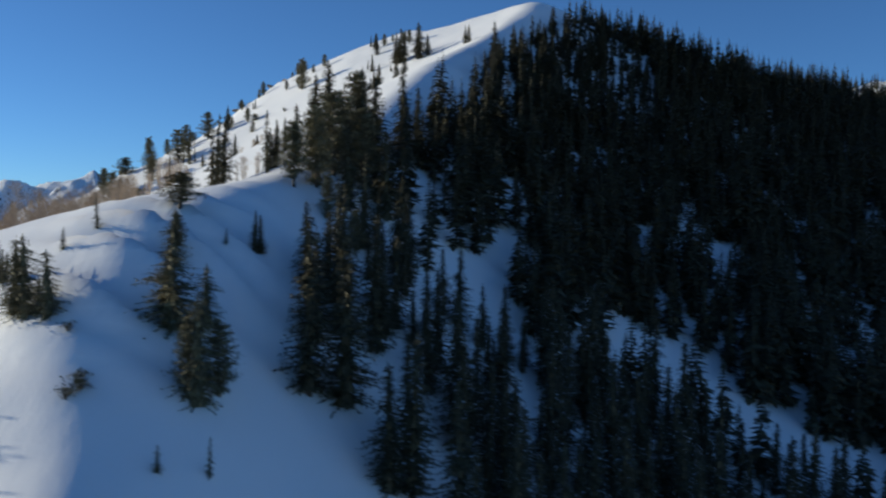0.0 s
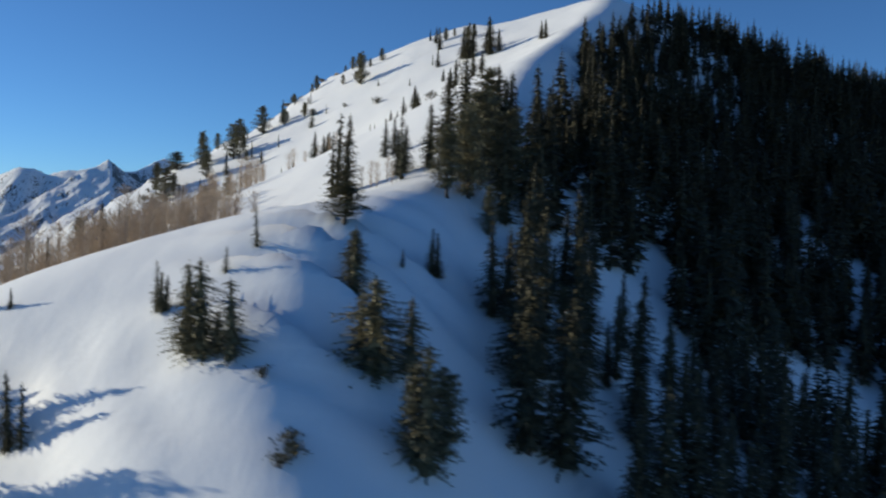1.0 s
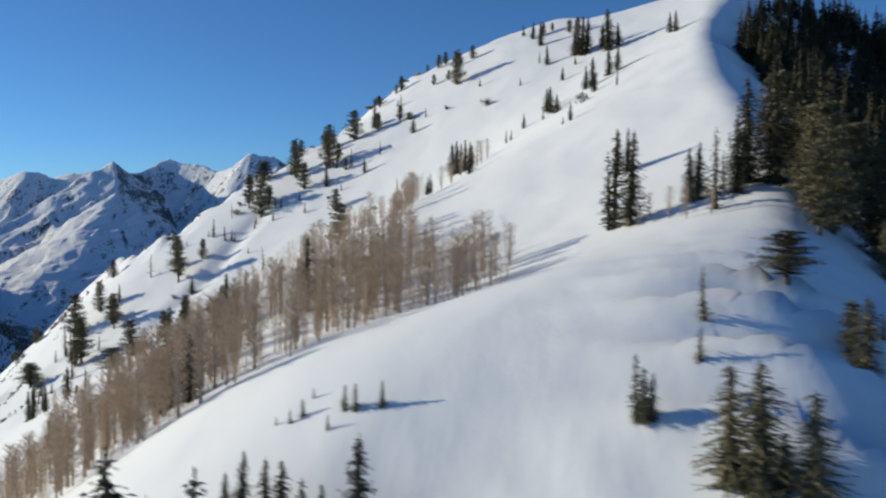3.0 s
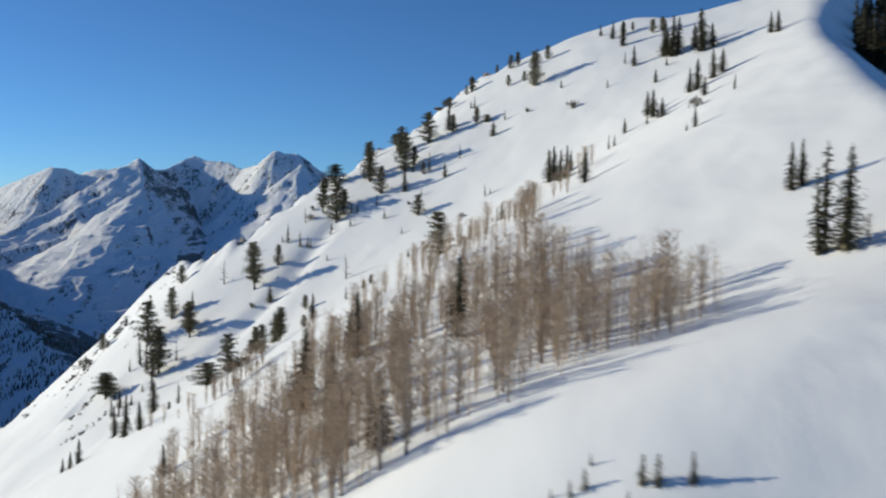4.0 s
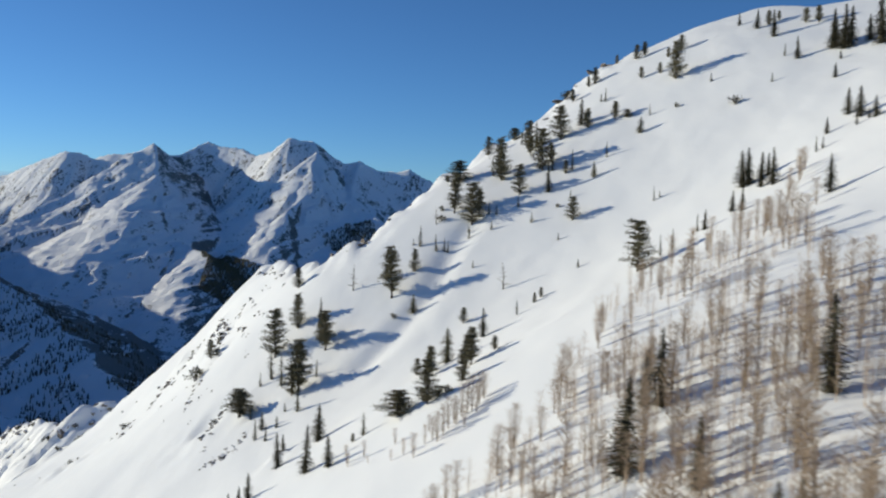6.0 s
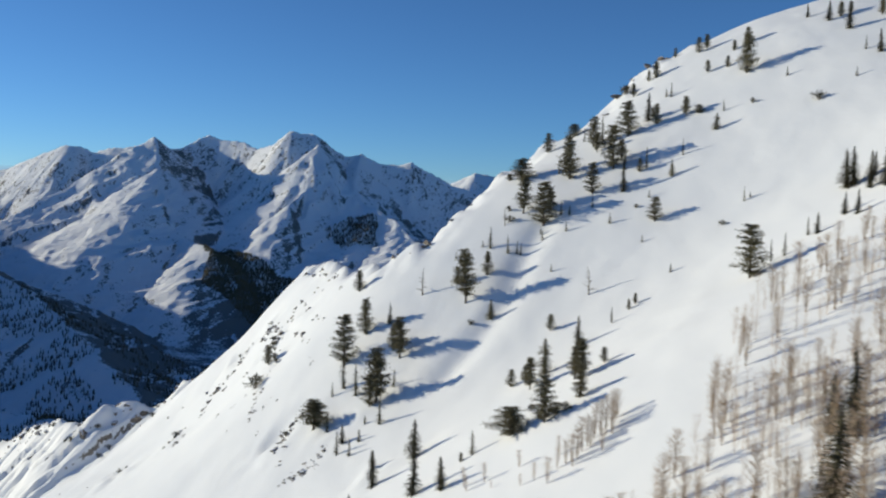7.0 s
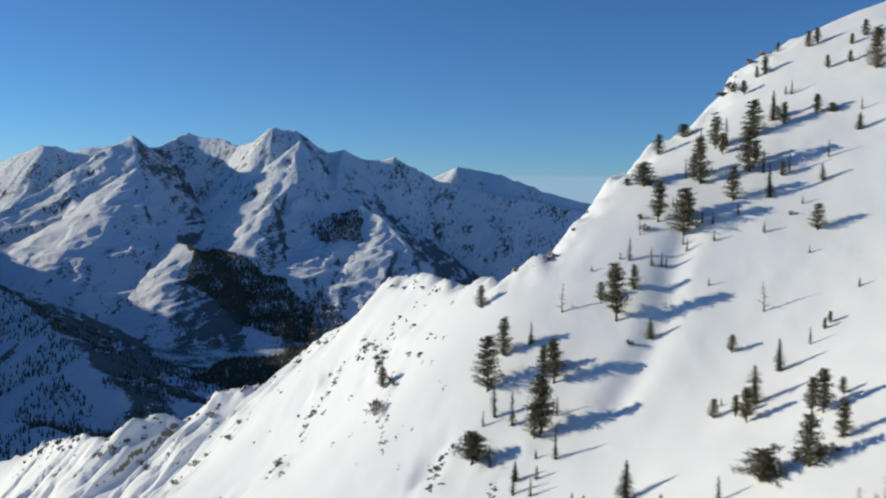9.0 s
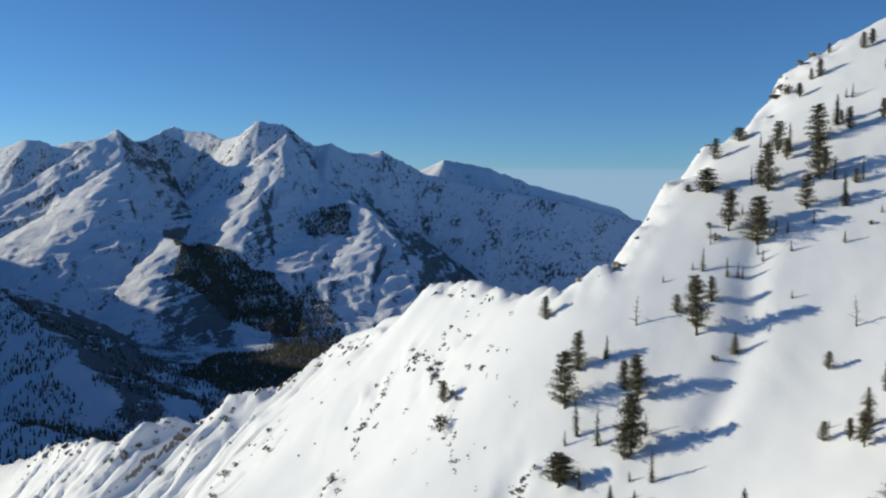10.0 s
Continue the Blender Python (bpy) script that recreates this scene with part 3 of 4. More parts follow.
def make_bush(k):
    """Low wind-flattened conifer scrub, built ten metres wide and scaled down."""
    b = Builder(400 + k)
    for _ in range(13):
        c = Vector((b.r.gauss(0, 3.4), b.r.gauss(0, 1.7), b.r.uniform(1.2, 6.5)))
        for _ in range(15):
            q = Vector((b.r.gauss(0, 1.2), b.r.gauss(0, 1.2), b.r.gauss(0, 0.9)))
            b.tuft(c + q, b.r.uniform(1.0, 2.0), q.normalized() + Vector((0, 0, 0.5)), 0.7)
    stems = Builder(430 + k)
    for _ in range(7):
        tip = Vector((stems.r.gauss(0, 3), stems.r.gauss(0, 1.6), stems.r.uniform(3, 7)))
        stems.limb([Vector((tip.x * 0.2, tip.y * 0.2, -1)), tip * 0.55, tip], [0.35, 0.22, 0.08], 4)
    root = new("shrub")
    part("stem", stems.done("stem", BARK), root)
    part("foliage", b.done("foliage", DULL_GREEN), root)
    return tagged(root, "", "shrub")


def make_aspen(k):
    """A bare aspen ten metres tall: pale stem, steep limbs and a mist of twigs."""
    limbs, pts = trunk_shape(500 + k, 9.6, 0.12, 0.09)
    b = Builder(520 + k)
    r = b.r
    for k in range(44):
        t = 0.16 + 0.82 * (k + r.random()) / 44
        p = pts[int(t * 7)].lerp(pts[min(7, int(t * 7) + 1)], t * 7 % 1)
        a = 2.4 * k + r.uniform(-0.6, 0.6)
        length = (0.5 + 1.35 * math.sin(math.pi * min(1, (1.06 - t) * 1.2))) * r.uniform(0.6, 1.15)
        d = Vector((math.cos(a) * 0.72, math.sin(a) * 0.72, r.uniform(0.6, 1.0)))
        end = p + d * length
        limbs.limb([p, p.lerp(end, 0.5) + Vector((0, 0, -0.04)), end], [0.028, 0.018, 0.006], 3)
        for _ in range(20):
            q = p.lerp(end, r.uniform(0.1, 1.05))
            w = Vector((r.uniform(-0.8, 0.8), r.uniform(-0.8, 0.8), r.uniform(0.3, 1.3))).normalized()
            side = w.cross(Vector((r.uniform(-1, 1), r.uniform(-1, 1), 0.3))).normalized() * r.uniform(0.010, 0.021)
            b.tri(q - side, q + side, q + w * r.uniform(0.4, 0.95))
    root = new("aspen_tree")
    part("trunk", limbs.done("trunk", ASPEN_BARK), root)
    part("crown", b.done("crown", TWIG), root, "fine reddish-brown leafless twigs", "stuff")
    return tagged(root, "", "aspen tree")


STOCK = {}
MAKERS = {"f": lambda k: make_fir(k, False), "F": lambda k: make_fir(k, True), "p": make_pine, "s": make_sparse, "n": make_snag, "q": make_airy, "b": make_bush, "a": make_aspen}
KINDS = {"f": 5, "F": 5, "p": 4, "s": 3, "n": 2, "q": 3, "b": 3, "a": 7}
PICK = random.Random(5)


def plant(kind, x, y, tall, label, group, wide=1.0):
    """One tree of that kind, `tall` metres, rooted in the snow at x, y."""
    k = PICK.randrange(KINDS[kind])
    s = tall / 10
    if kind == "b":
        s = max(tall, 0.7) / 8
    girth = s * wide * PICK.uniform(0.9, 1.12)
    at = pose(x, y, height(x, y) - 0.12, PICK.uniform(-2, 2), PICK.uniform(-2, 2), PICK.uniform(0, 360))
    if (kind, k) in STOCK:
        first = STOCK[kind, k]
        ob = copy_thing(first, at @ Matrix.Diagonal((girth / first.scale.x, girth / first.scale.y, s / first.scale.z, 1)))
    else:
        ob = STOCK[kind, k] = MAKERS[kind](k)
        ob.matrix_basis = at @ Matrix.Diagonal((girth, girth, s, 1))
    return tagged(ob, label, group=group)


# ---- single trees: x, y, metres tall, kind ----
TREE_WORDS = {"f": "dense dark green fir", "p": "ragged olive-green pine", "s": "thin sparse young fir", "n": "grey leafless dead tree", "b": "low dark conifer scrub", "q": "open-layered olive-green pine", "W": "broad open-layered olive-green pine", "w": "broad flat-topped olive-green pine"}


def plant_all(rows, words, group):
    for x, y, tall, kind in rows:
        plant({"w": "p", "W": "q"}.get(kind, kind), x, y, tall, words.format(TREE_WORDS[kind]), group, 2.3 if kind == "w" else 1.75 if kind == "W" else 1.5 if kind == "s" and tall < 3 else 1.0)


plant_all([(-76.1, 215.1, 9.6, "p"), (-71.5, 218.6, 4.2, "s"), (-69.6, 217.4, 4.2, "s"), (-63.1, 220.0, 4.0, "f"), (-64.0, 222.0, 3.5, "s")],
          "{} standing alone in the sunlit snow bowl", "trees in the snow bowl")
plant_all([(-140.4, 207.2, 6.6, "f"), (-128.0, 188.5, 5.3, "f")],
          "{} standing alone in the sunlit snow bowl", "trees in the snow bowl")
plant_all([(-178.4, 289.6, 5.8, "p"), (-179.1, 279.6, 3.6, "b")],
          "{} on the sunlit rocky snow spur", "trees of the snow spur")
plant_all([(-28.5, 327.0, 4.3, "f"), (-26.1, 316.9, 5.9, "f"), (-24.5, 306.3, 7.8, "f"), (-22.8, 317.2, 4.3, "p"), (-19.7, 317.5, 3.1, "p"),
           (-15.4, 307.8, 4.5, "p"), (-13.1, 304.2, 5.3, "p"), (-16.6, 284.0, 10.6, "f"), (-15.0, 281.3, 11.5, "f"), (-13.6, 280.4, 10.7, "f"),
           (-15.5, 284.9, 7.6, "f"), (-8.5, 274.5, 11.9, "f"), (-9.2, 279.4, 6.7, "f"), (-5.8, 274.1, 7.0, "f"), (-24.4, 286.8, 6.1, "f"),
           (-26.3, 291.1, 3.6, "s"), (-17.5, 276.2, 2.5, "f"), (-22.2, 267.0, 3.8, "f"), (-32.8, 280.0, 2.5, "s"), (-44.0, 296.1, 2.7, "f"),
           (-19.8, 239.8, 5.8, "f"), (-18.4, 238.6, 7.3, "f"), (-13.8, 242.2, 6.9, "f"), (-11.5, 243.2, 5.9, "f")],
          "{} on open snow below the summit", "firs below the summit")
plant_all([(-19.7, 226.7, 4.4, "f"), (-23.7, 217.5, 2.2, "b"), (-29.0, 241.7, 5.9, "f"), (-28.6, 236.3, 6.5, "f"), (-27.7, 231.4, 4.5, "f"),
           (-30.7, 232.9, 3.2, "s"), (-28.3, 232.9, 2.4, "f"), (-34.9, 237.0, 3.7, "f"), (-39.5, 230.0, 3.3, "s"), (-38.4, 229.6, 2.6, "s"),
           (-29.0, 195.8, 3.9, "f"), (-30.4, 196.6, 1.6, "s"), (-16.8, 214.5, 3.2, "s"), (5.9, 262.6, 5.5, "f"), (6.8, 259.9, 5.7, "f"),
           (-42.4, 277.5, 2.2, "b")],
          "{} on open snow below the summit", "firs below the summit")
plant_all([(-70.4, 139.2, 10.1, "f"), (-84.2, 151.8, 9.2, "f"), (-85.7, 153.9, 6.7, "f"), (-84.6, 132.9, 7.2, "f"), (-82.3, 118.4, 6.3, "f"),
           (-81.0, 116.9, 6.2, "f"), (-76.5, 109.1, 6.9, "f"), (-89.8, 142.3, 10.5, "f"), (-56.7, 218.8, 4.6, "f"), (-57.5, 222.5, 4.3, "f"),
           (-50.1, 229.4, 7.3, "f"), (-49.0, 225.7, 7.4, "f")],
          "{} rising above the bare aspens", "firs among the aspens")
plant_all([(-132.5, 192.8, 8.2, "f"), (-142.9, 196.7, 4.8, "f"), (-144.4, 196.3, 3.5, "f"), (-146.6, 197.9, 2.9, "f"), (-111.5, 154.6, 4.5, "f"),
           (-182, 310, 1.2, "b"), (-181, 306, 1.5, "b"), (-179.5, 301, 1.0, "b"), (-176.5, 289, 1.6, "b"), (-175.5, 286, 1.1, "b"),
           (-187, 329, 1.1, "b"), (-206.5, 300, 1.5, "b"), (-209, 297, 1.0, "b"), (-233, 352, 1.4, "b"), (-250, 349, 1.6, "b"),
           (-224, 303, 1.4, "b"), (-198, 333, 1.0, "b"), (-164, 247, 1.4, "b"), (-161, 249, 0.9, "b"), (-170, 327, 1.0, "b"),
           (-332, 554, 2.8, "b")],
          "{} in snow beside the rocky knob", "trees round the rocky knob")
plant_all([(-336, 558, 2.5, "b"), (-351, 577, 2.5, "b"), (-365, 571, 3.1, "b"), (-370, 575, 2.5, "b"), (-393, 606, 3.1, "b"),
           (-299, 566, 2.5, "b"), (-318, 588, 2.5, "b"), (-268, 569, 2.8, "b"), (-262, 566, 2.2, "b"), (-259, 403, 2.8, "b"),
           (-256, 406, 2.2, "b"), (-244, 410, 1.9, "b"), (-420, 640, 3.1, "b"), (-440, 665, 3.1, "b")],
          "{} in snow beside the rocky knob", "trees round the rocky knob")
plant_all([(-36.4, 71.6, 6.7, "q"), (-35.0, 70.6, 7.2, "q"), (-32.5, 69.6, 6.0, "q"), (-33.8, 70.6, 3.2, "q"), (-40.3, 76.6, 4.1, "s"),
           (-39.9, 76.4, 3.3, "q"), (-39.5, 76.3, 2.9, "f"), (-34.3, 84.3, 3.7, "s"), (-35.8, 79.7, 2.4, "s"), (-33.1, 125.0, 11.4, "s"),
           (-31.7, 123.2, 10.7, "f"), (-33.7, 125.0, 8.9, "s"), (-28.6, 147.5, 6.3, "f"), (-27.2, 147.8, 6.0, "f"), (-24.1, 123.5, 6.5, "f"),
           (-24.9, 123.7, 6.1, "f"), (-24.0, 117.2, 8.5, "s"), (-21.1, 124.2, 4.4, "s"), (-50.8, 235.3, 7.8, "f"), (-51.8, 235.9, 7.8, "f"),
           (-47.4, 234.2, 4.9, "f"), (-48.3, 199.1, 6.5, "f")],
          "{} on the smooth near snow spur", "trees on the near spur")
plant_all([(-27.2, 88.5, 3.8, "w"), (-18.4, 64.6, 8.6, "q"), (-19.1, 64.6, 6.8, "p"), (-17.3, 66.6, 6.3, "p"), (-19.1, 87.6, 4.7, "f"),
           (-18.5, 87.9, 4.2, "f"), (-21.6, 85.6, 1.8, "s"), (-27.0, 63.1, 0.9, "b"), (-11.1, 73.3, 16.4, "f"),
           (-8.0, 74.8, 13.4, "f"), (-11.9, 90.9, 7.4, "f"), (-3.5, 68.9, 11.0, "f"), (-16.0, 59.2, 3.1, "s"), (-19.1, 57.0, 2.0, "s"),
           (-9.6, 83.4, 14.7, "f"), (-18.1, 105.0, 8.4, "p"), (-15.7, 107.8, 10.5, "p"), (-14.3, 113.6, 11.4, "p"), (-11.2, 119.7, 12.8, "f"),
           (-10.3, 128.0, 11.9, "f"), (-5.8, 132.5, 14.5, "f"), (-3.8, 136.5, 11.8, "f")],
          "{} on the blue shaded edge of the spur", "trees on the shaded edge")
plant_all([(-26.5, 62.0, 1.2, "b"), (-27.3, 61.0, 1.1, "b")],
          "{} on the blue shaded edge of the spur", "trees on the shaded edge")
plant_all([(-25.3, 80.3, 5.7, "q"), (-25.5, 81.8, 3.5, "p"), (-22.6, 71.2, 7.3, "W"), (-20.0, 72.7, 5.7, "q"), (-23.8, 72.7, 4.6, "q"),
           (-13.5, 101.8, 5.4, "p"), (-9.6, 98.3, 5.7, "p"), (-6.5, 90.7, 5.9, "p"), (-16.0, 122.0, 13.5, "f"), (-13.2, 120.0, 9.5, "p"),
           (-18.6, 124.0, 12, "f"), (-12.0, 126.0, 12.5, "f"), (-15.0, 116.0, 7.0, "p"), (-20.5, 121.0, 8.5, "f")],
          "{} at the edge of the shaded forest", "trees on the shaded edge")
plant_all([(-64.5, 80.2, 4.6, "f"), (-62.7, 78.5, 5.1, "f"), (-61.4, 77.5, 5.5, "f"), (-65.6, 80.4, 3.6, "f"), (-56.5, 74.2, 8.9, "f"),
           (-58.9, 77.0, 3.7, "f"), (-57.8, 75.7, 3.8, "f"), (-54.0, 73.0, 5.3, "f"), (-59.9, 76.0, 5.5, "s"), (-48.8, 70.5, 5.9, "f"),
           (-47.5, 69.8, 4.9, "s"), (-53.2, 72.3, 4.8, "f"), (-65.3, 79.0, 4.1, "f"), (-64.0, 77.9, 3.7, "f"), (-61.7, 86.8, 1.4, "s"),
           (-62.6, 86.8, 1.1, "s"), (-61.2, 88.3, 0.9, "s"), (-58.6, 85.4, 1.9, "s"), (-57.8, 84.9, 2.0, "s"), (-55.9, 84.4, 2.0, "f"),
           (-63.7, 87.3, 0.7, "s"), (-59.6, 84.3, 1.2, "s"), (-29.9, 67.1, 0.8, "b")],
          "{} in snow below the near spur", "firs below the near spur")

plant_all([(-153.6, 259.7, 12.0, "p"), (-149.9, 267.2, 8.8, "p"), (-152.4, 251.5, 8.1, "s"), (-143.8, 266.0, 5.1, "s"), (-144.3, 266.0, 2.8, "s"),
           (-140.2, 252.7, 9.5, "p"), (-142.1, 256.7, 6.3, "p"), (-143.9, 241.2, 11.9, "p"), (-145.3, 240.6, 7.1, "p"), (-142.2, 232.1, 6.1, "s"),
           (-149.1, 247.1, 7.2, "s"), (-140.6, 243.9, 4.0, "s"), (-154.8, 250.9, 3.4, "s"), (-157.1, 242.0, 6.5, "w"), (-153.8, 239.1, 4.4, "s"),
           (-149.5, 231.7, 4.0, "f"), (-150.1, 228.6, 4.7, "s"), (-145.8, 229.3, 2.6, "s"), (-145.4, 234.9, 1.9, "s"), (-147.2, 225.7, 3.6, "s"),
           (-141.3, 215.3, 3.5, "f"), (-154.4, 288.1, 5.7, "p"), (-136.7, 270.5, 7.2, "n")],
          "{} on the sunlit snowy spur", "old pines on the rocky spur")
plant_all([(-133.6, 210.2, 7.0, "f"), (-123.5, 195.7, 3.9, "s"), (-125.3, 195.6, 1.6, "p"), (-120.4, 254.7, 4.5, "q"), (-124.6, 254.0, 1.3, "b"),
           (-126.1, 261.7, 12.8, "p"), (-128.4, 268.9, 4.2, "p"), (-121.3, 267.7, 5.8, "p"), (-108.4, 239.4, 3.6, "p"), (-104.1, 226.4, 6.0, "f"),
           (-97.4, 230.3, 3.3, "s"), (-93.8, 233.0, 2.2, "p"), (-92.4, 234.1, 2.4, "p"), (-99.9, 247.0, 6.7, "n"), (-116.8, 221.7, 3.5, "p"),
           (-114.7, 224.3, 1.5, "s"), (-114.3, 217.8, 3.9, "p"), (-113.7, 214.3, 6.0, "p"), (-110.8, 219.0, 6.8, "q"), (-107.0, 205.2, 5.8, "p")],
          "{} standing alone in the sunlit snow bowl", "trees in the snow bowl")
plant_all([(-106.1, 203.2, 6.9, "p"), (-107.4, 193.6, 5.5, "p"), (-102.1, 206.0, 2.8, "p"), (-112.8, 191.3, 7.4, "p"), (-113.4, 194.3, 1.9, "b"),
           (-111.3, 192.4, 2.2, "b"), (-117.8, 194.5, 4.5, "w"), (-114.3, 200.3, 1.2, "b"), (-109.7, 191.5, 1.3, "b"), (-87.3, 256.9, 1.8, "s"),
           (-93.0, 268.0, 2.7, "s"), (-86.5, 269.9, 1.0, "b"), (-83.7, 262.3, 5.8, "p"), (-77.2, 276.1, 4.2, "q"), (-73.4, 282.5, 4.2, "s"),
           (-64.1, 287.6, 4.4, "q"), (-60.5, 294.5, 3.2, "s"), (-66.4, 253.4, 3.4, "s"), (-65.1, 253.5, 1.6, "s"), (-72.0, 249.0, 1.2, "b"),
           (-84.3, 240.6, 2.0, "f"), (-54.0, 291.3, 1.3, "b"), (-108.2, 273.9, 2.9, "s")],
          "{} in a loose clump on the open snow", "trees in the snow bowl")
plant_all([(-112.4, 284.8, 10.2, "p"), (-111.9, 303.3, 6.3, "w"), (-115.4, 308.2, 2.2, "w"), (-103.8, 323.5, 6.0, "p"), (-95.7, 328.0, 3.9, "w"),
           (-100.1, 293.6, 12.0, "p"), (-100.5, 297.7, 6.2, "p"), (-107.7, 279.2, 11.2, "p"), (-105.9, 281.9, 6.6, "p"), (-95.6, 281.9, 8.2, "p"),
           (-92.4, 308.3, 8.7, "p"), (-92.0, 303.2, 5.8, "p"), (-83.5, 304.7, 9.8, "p"), (-89.3, 290.0, 11.5, "p"), (-86.8, 292.7, 5.5, "p"),
           (-86.9, 287.5, 6.0, "s"), (-88.4, 278.1, 7.9, "f"), (-83.8, 283.5, 3.6, "p"), (-82.0, 283.6, 5.6, "s"), (-77.5, 308.1, 8.1, "f"),
           (-76.1, 304.0, 5.7, "p"), (-76.0, 308.7, 3.1, "p"), (-69.6, 316.7, 4.2, "s")],
          "{} along the snowy skyline ridge", "pines along the skyline ridge")
plant_all([(-70.7, 318.2, 2.6, "s"), (-68.8, 301.3, 5.4, "p"), (-65.8, 299.4, 2.4, "w"), (-77.9, 331.2, 4.4, "p"), (-79.5, 336.2, 2.8, "b"),
           (-72.5, 336.6, 3.5, "p"), (-70.6, 335.2, 5.4, "p"), (-58.8, 319.9, 3.9, "p"), (-53.9, 317.1, 3.4, "p"), (-51.1, 307.9, 11.0, "p"),
           (-45.7, 326.3, 4.7, "p"), (-57.5, 337.0, 4.9, "p"), (-55.1, 336.6, 4.9, "p"), (-49.9, 325.5, 3.2, "p"), (-61.9, 349.5, 3.1, "p"),
           (-83.4, 271.6, 2.0, "s"), (-120.7, 276.5, 5.5, "s"), (-122.5, 278.0, 1.8, "s"), (-116.4, 272.6, 4.5, "s")],
          "{} on the outer edge of the snowy ridge", "pines along the skyline ridge")
plant_all([(-114.3, 272.1, 3.4, "s"), (-113.4, 271.6, 3.2, "s"), (-117.1, 283.0, 5.1, "n"), (-115.7, 283.5, 1.7, "b"), (-101.5, 277.5, 2.8, "s"),
           (-102.7, 272.2, 2.5, "s"), (-103.4, 279.4, 3.7, "s"), (-108.4, 276.5, 2.2, "s"), (-90.1, 306.4, 7.9, "s"), (-94.0, 316.4, 4.0, "s"),
           (-102.4, 298.6, 4.9, "s"), (-115.9, 288.2, 1.4, "b"), (-106.9, 260.6, 1.9, "s"), (-129.0, 278.2, 1.8, "s"), (-108.1, 288.1, 2.4, "s"),
           (-96.0, 276.7, 3.1, "s"), (-89.8, 310.0, 2.5, "s")],
          "{} poking out of the sunlit snow", "saplings of the snow bowl")
plant_all([(-10.3, 88, 13, "f"), (-11.5, 80, 11, "f"), (-13.5, 87, 9, "f"), (-6, 84.5, 14, "f"),
           (-9, 101, 11.5, "f"), (-11.5, 107, 12, "f"), (-7, 111, 12, "f"), (-10.5, 115, 11, "p"), (-4, 99, 13, "f"), (-13, 130, 11, "p")],
          "{} at the edge of the shaded forest", "trees on the shaded edge")
# unseen tall firs, added to throw long shadows over the foot of the spur
plant_all([(-60, 68, 13.9, "f"), (-62, 66, 15.1, "f"), (-64.5, 69, 14.7, "f"), (-66, 66, 16.8, "f"), (-59, 64.5, 13.8, "f"),
           (-68.5, 70, 16.2, "f"), (-56.5, 66, 11.8, "f"), (-63, 63, 16.0, "f")],
          "{} in the wooded hollow below the spur", "firs below the near spur")

# ---- the aspen stand ----
def inside(x, y, corners):
    hit = False
    for (ax, ay), (bx, by) in zip(corners, corners[1:] + corners[:1]):
        if (ay > y) != (by > y) and x < (bx - ax) * (y - ay) / (by - ay) + ax:
            hit = not hit
    return hit


GROVE = [(-120, 138), (-114, 155), (-104, 160.5), (-96, 166), (-91, 179), (-83, 193), (-70, 206), (-60, 206), (-57, 190), (-60, 163), (-52, 140), (-44, 128), (-46, 114),
         (-56, 108), (-66, 103), (-78, 101), (-92, 104), (-106, 116), (-118, 128)]
sow = random.Random(21)
aspens = []
while len(aspens) < 290:
    x, y = sow.uniform(-125, -43), sow.uniform(100, 207)
    if not inside(x, y, GROVE):
        continue
    up = (y - 0.55 * (x + 75) - 120) / 90
    if sow.random() < max(0, up) * 0.65 or noise.noise((x * 0.09, y * 0.09, 3.0)) < -0.22:
        continue
    if any((x - a) ** 2 + (y - b) ** 2 < 1.1 for a, b in aspens):
        continue
    aspens.append((x, y))
    tall = sow.uniform(5.0, 9.4) * (1 - 0.45 * min(1, max(0, up))) * (0.8 if x > -56 else 1.0)
    plant("a", x, y, tall, "slender bare aspen with pale trunk and brown twigs", "aspen stand", 1.45)


def thicket(name, count, label):
    """Slim bare stems between the aspens, as one mesh."""
    b = Builder(55)
    r = b.r
    placed = 0
    while placed < count:
        x, y = r.uniform(-125, -43), r.uniform(100, 195)
        up = (y - 0.55 * (x + 75) - 120) / 90
        if not inside(x, y, GROVE) or r.random() < max(0, up) * 0.8 or noise.noise((x * 0.09, y * 0.09, 3.0)) < -0.36:
            continue
        placed += 1
        z0, tall = height(x, y) - 0.2, r.uniform(4.5, 7.6) * (1 - 0.4 * min(1, max(0, up)))
        lean = Vector((r.uniform(-0.3, 0.3), r.uniform(-0.3, 0.3), tall))
        foot = Vector((x, y, z0))
        b.limb([foot, foot + lean * 0.5 + Vector((r.uniform(-0.1, 0.1), 0, 0)), foot + lean], [0.045, 0.032, 0.008], 3)
        for _ in range(76):
            t = r.uniform(0.15, 1)
            w = Vector((r.uniform(-1, 1), r.uniform(-1, 1), r.uniform(0.4, 1.4))).normalized()
            side = w.cross(Vector((r.uniform(-1, 1), r.uniform(-1, 1), 0.3))).normalized() * r.uniform(0.009, 0.018)
            q = foot + lean * t + Vector((w.x, w.y, 0)) * r.uniform(0, 0.6)
            b.tri(q - side, q + side, q + w * r.uniform(0.4, 1.0) * (1.25 - 0.5 * t))
    return tagged(new(name, b.done(name, TWIG)), label, "thicket", kind="stuff")


thicket("aspen_thicket", 850, "thin brown leafless stems crowded between the aspens")

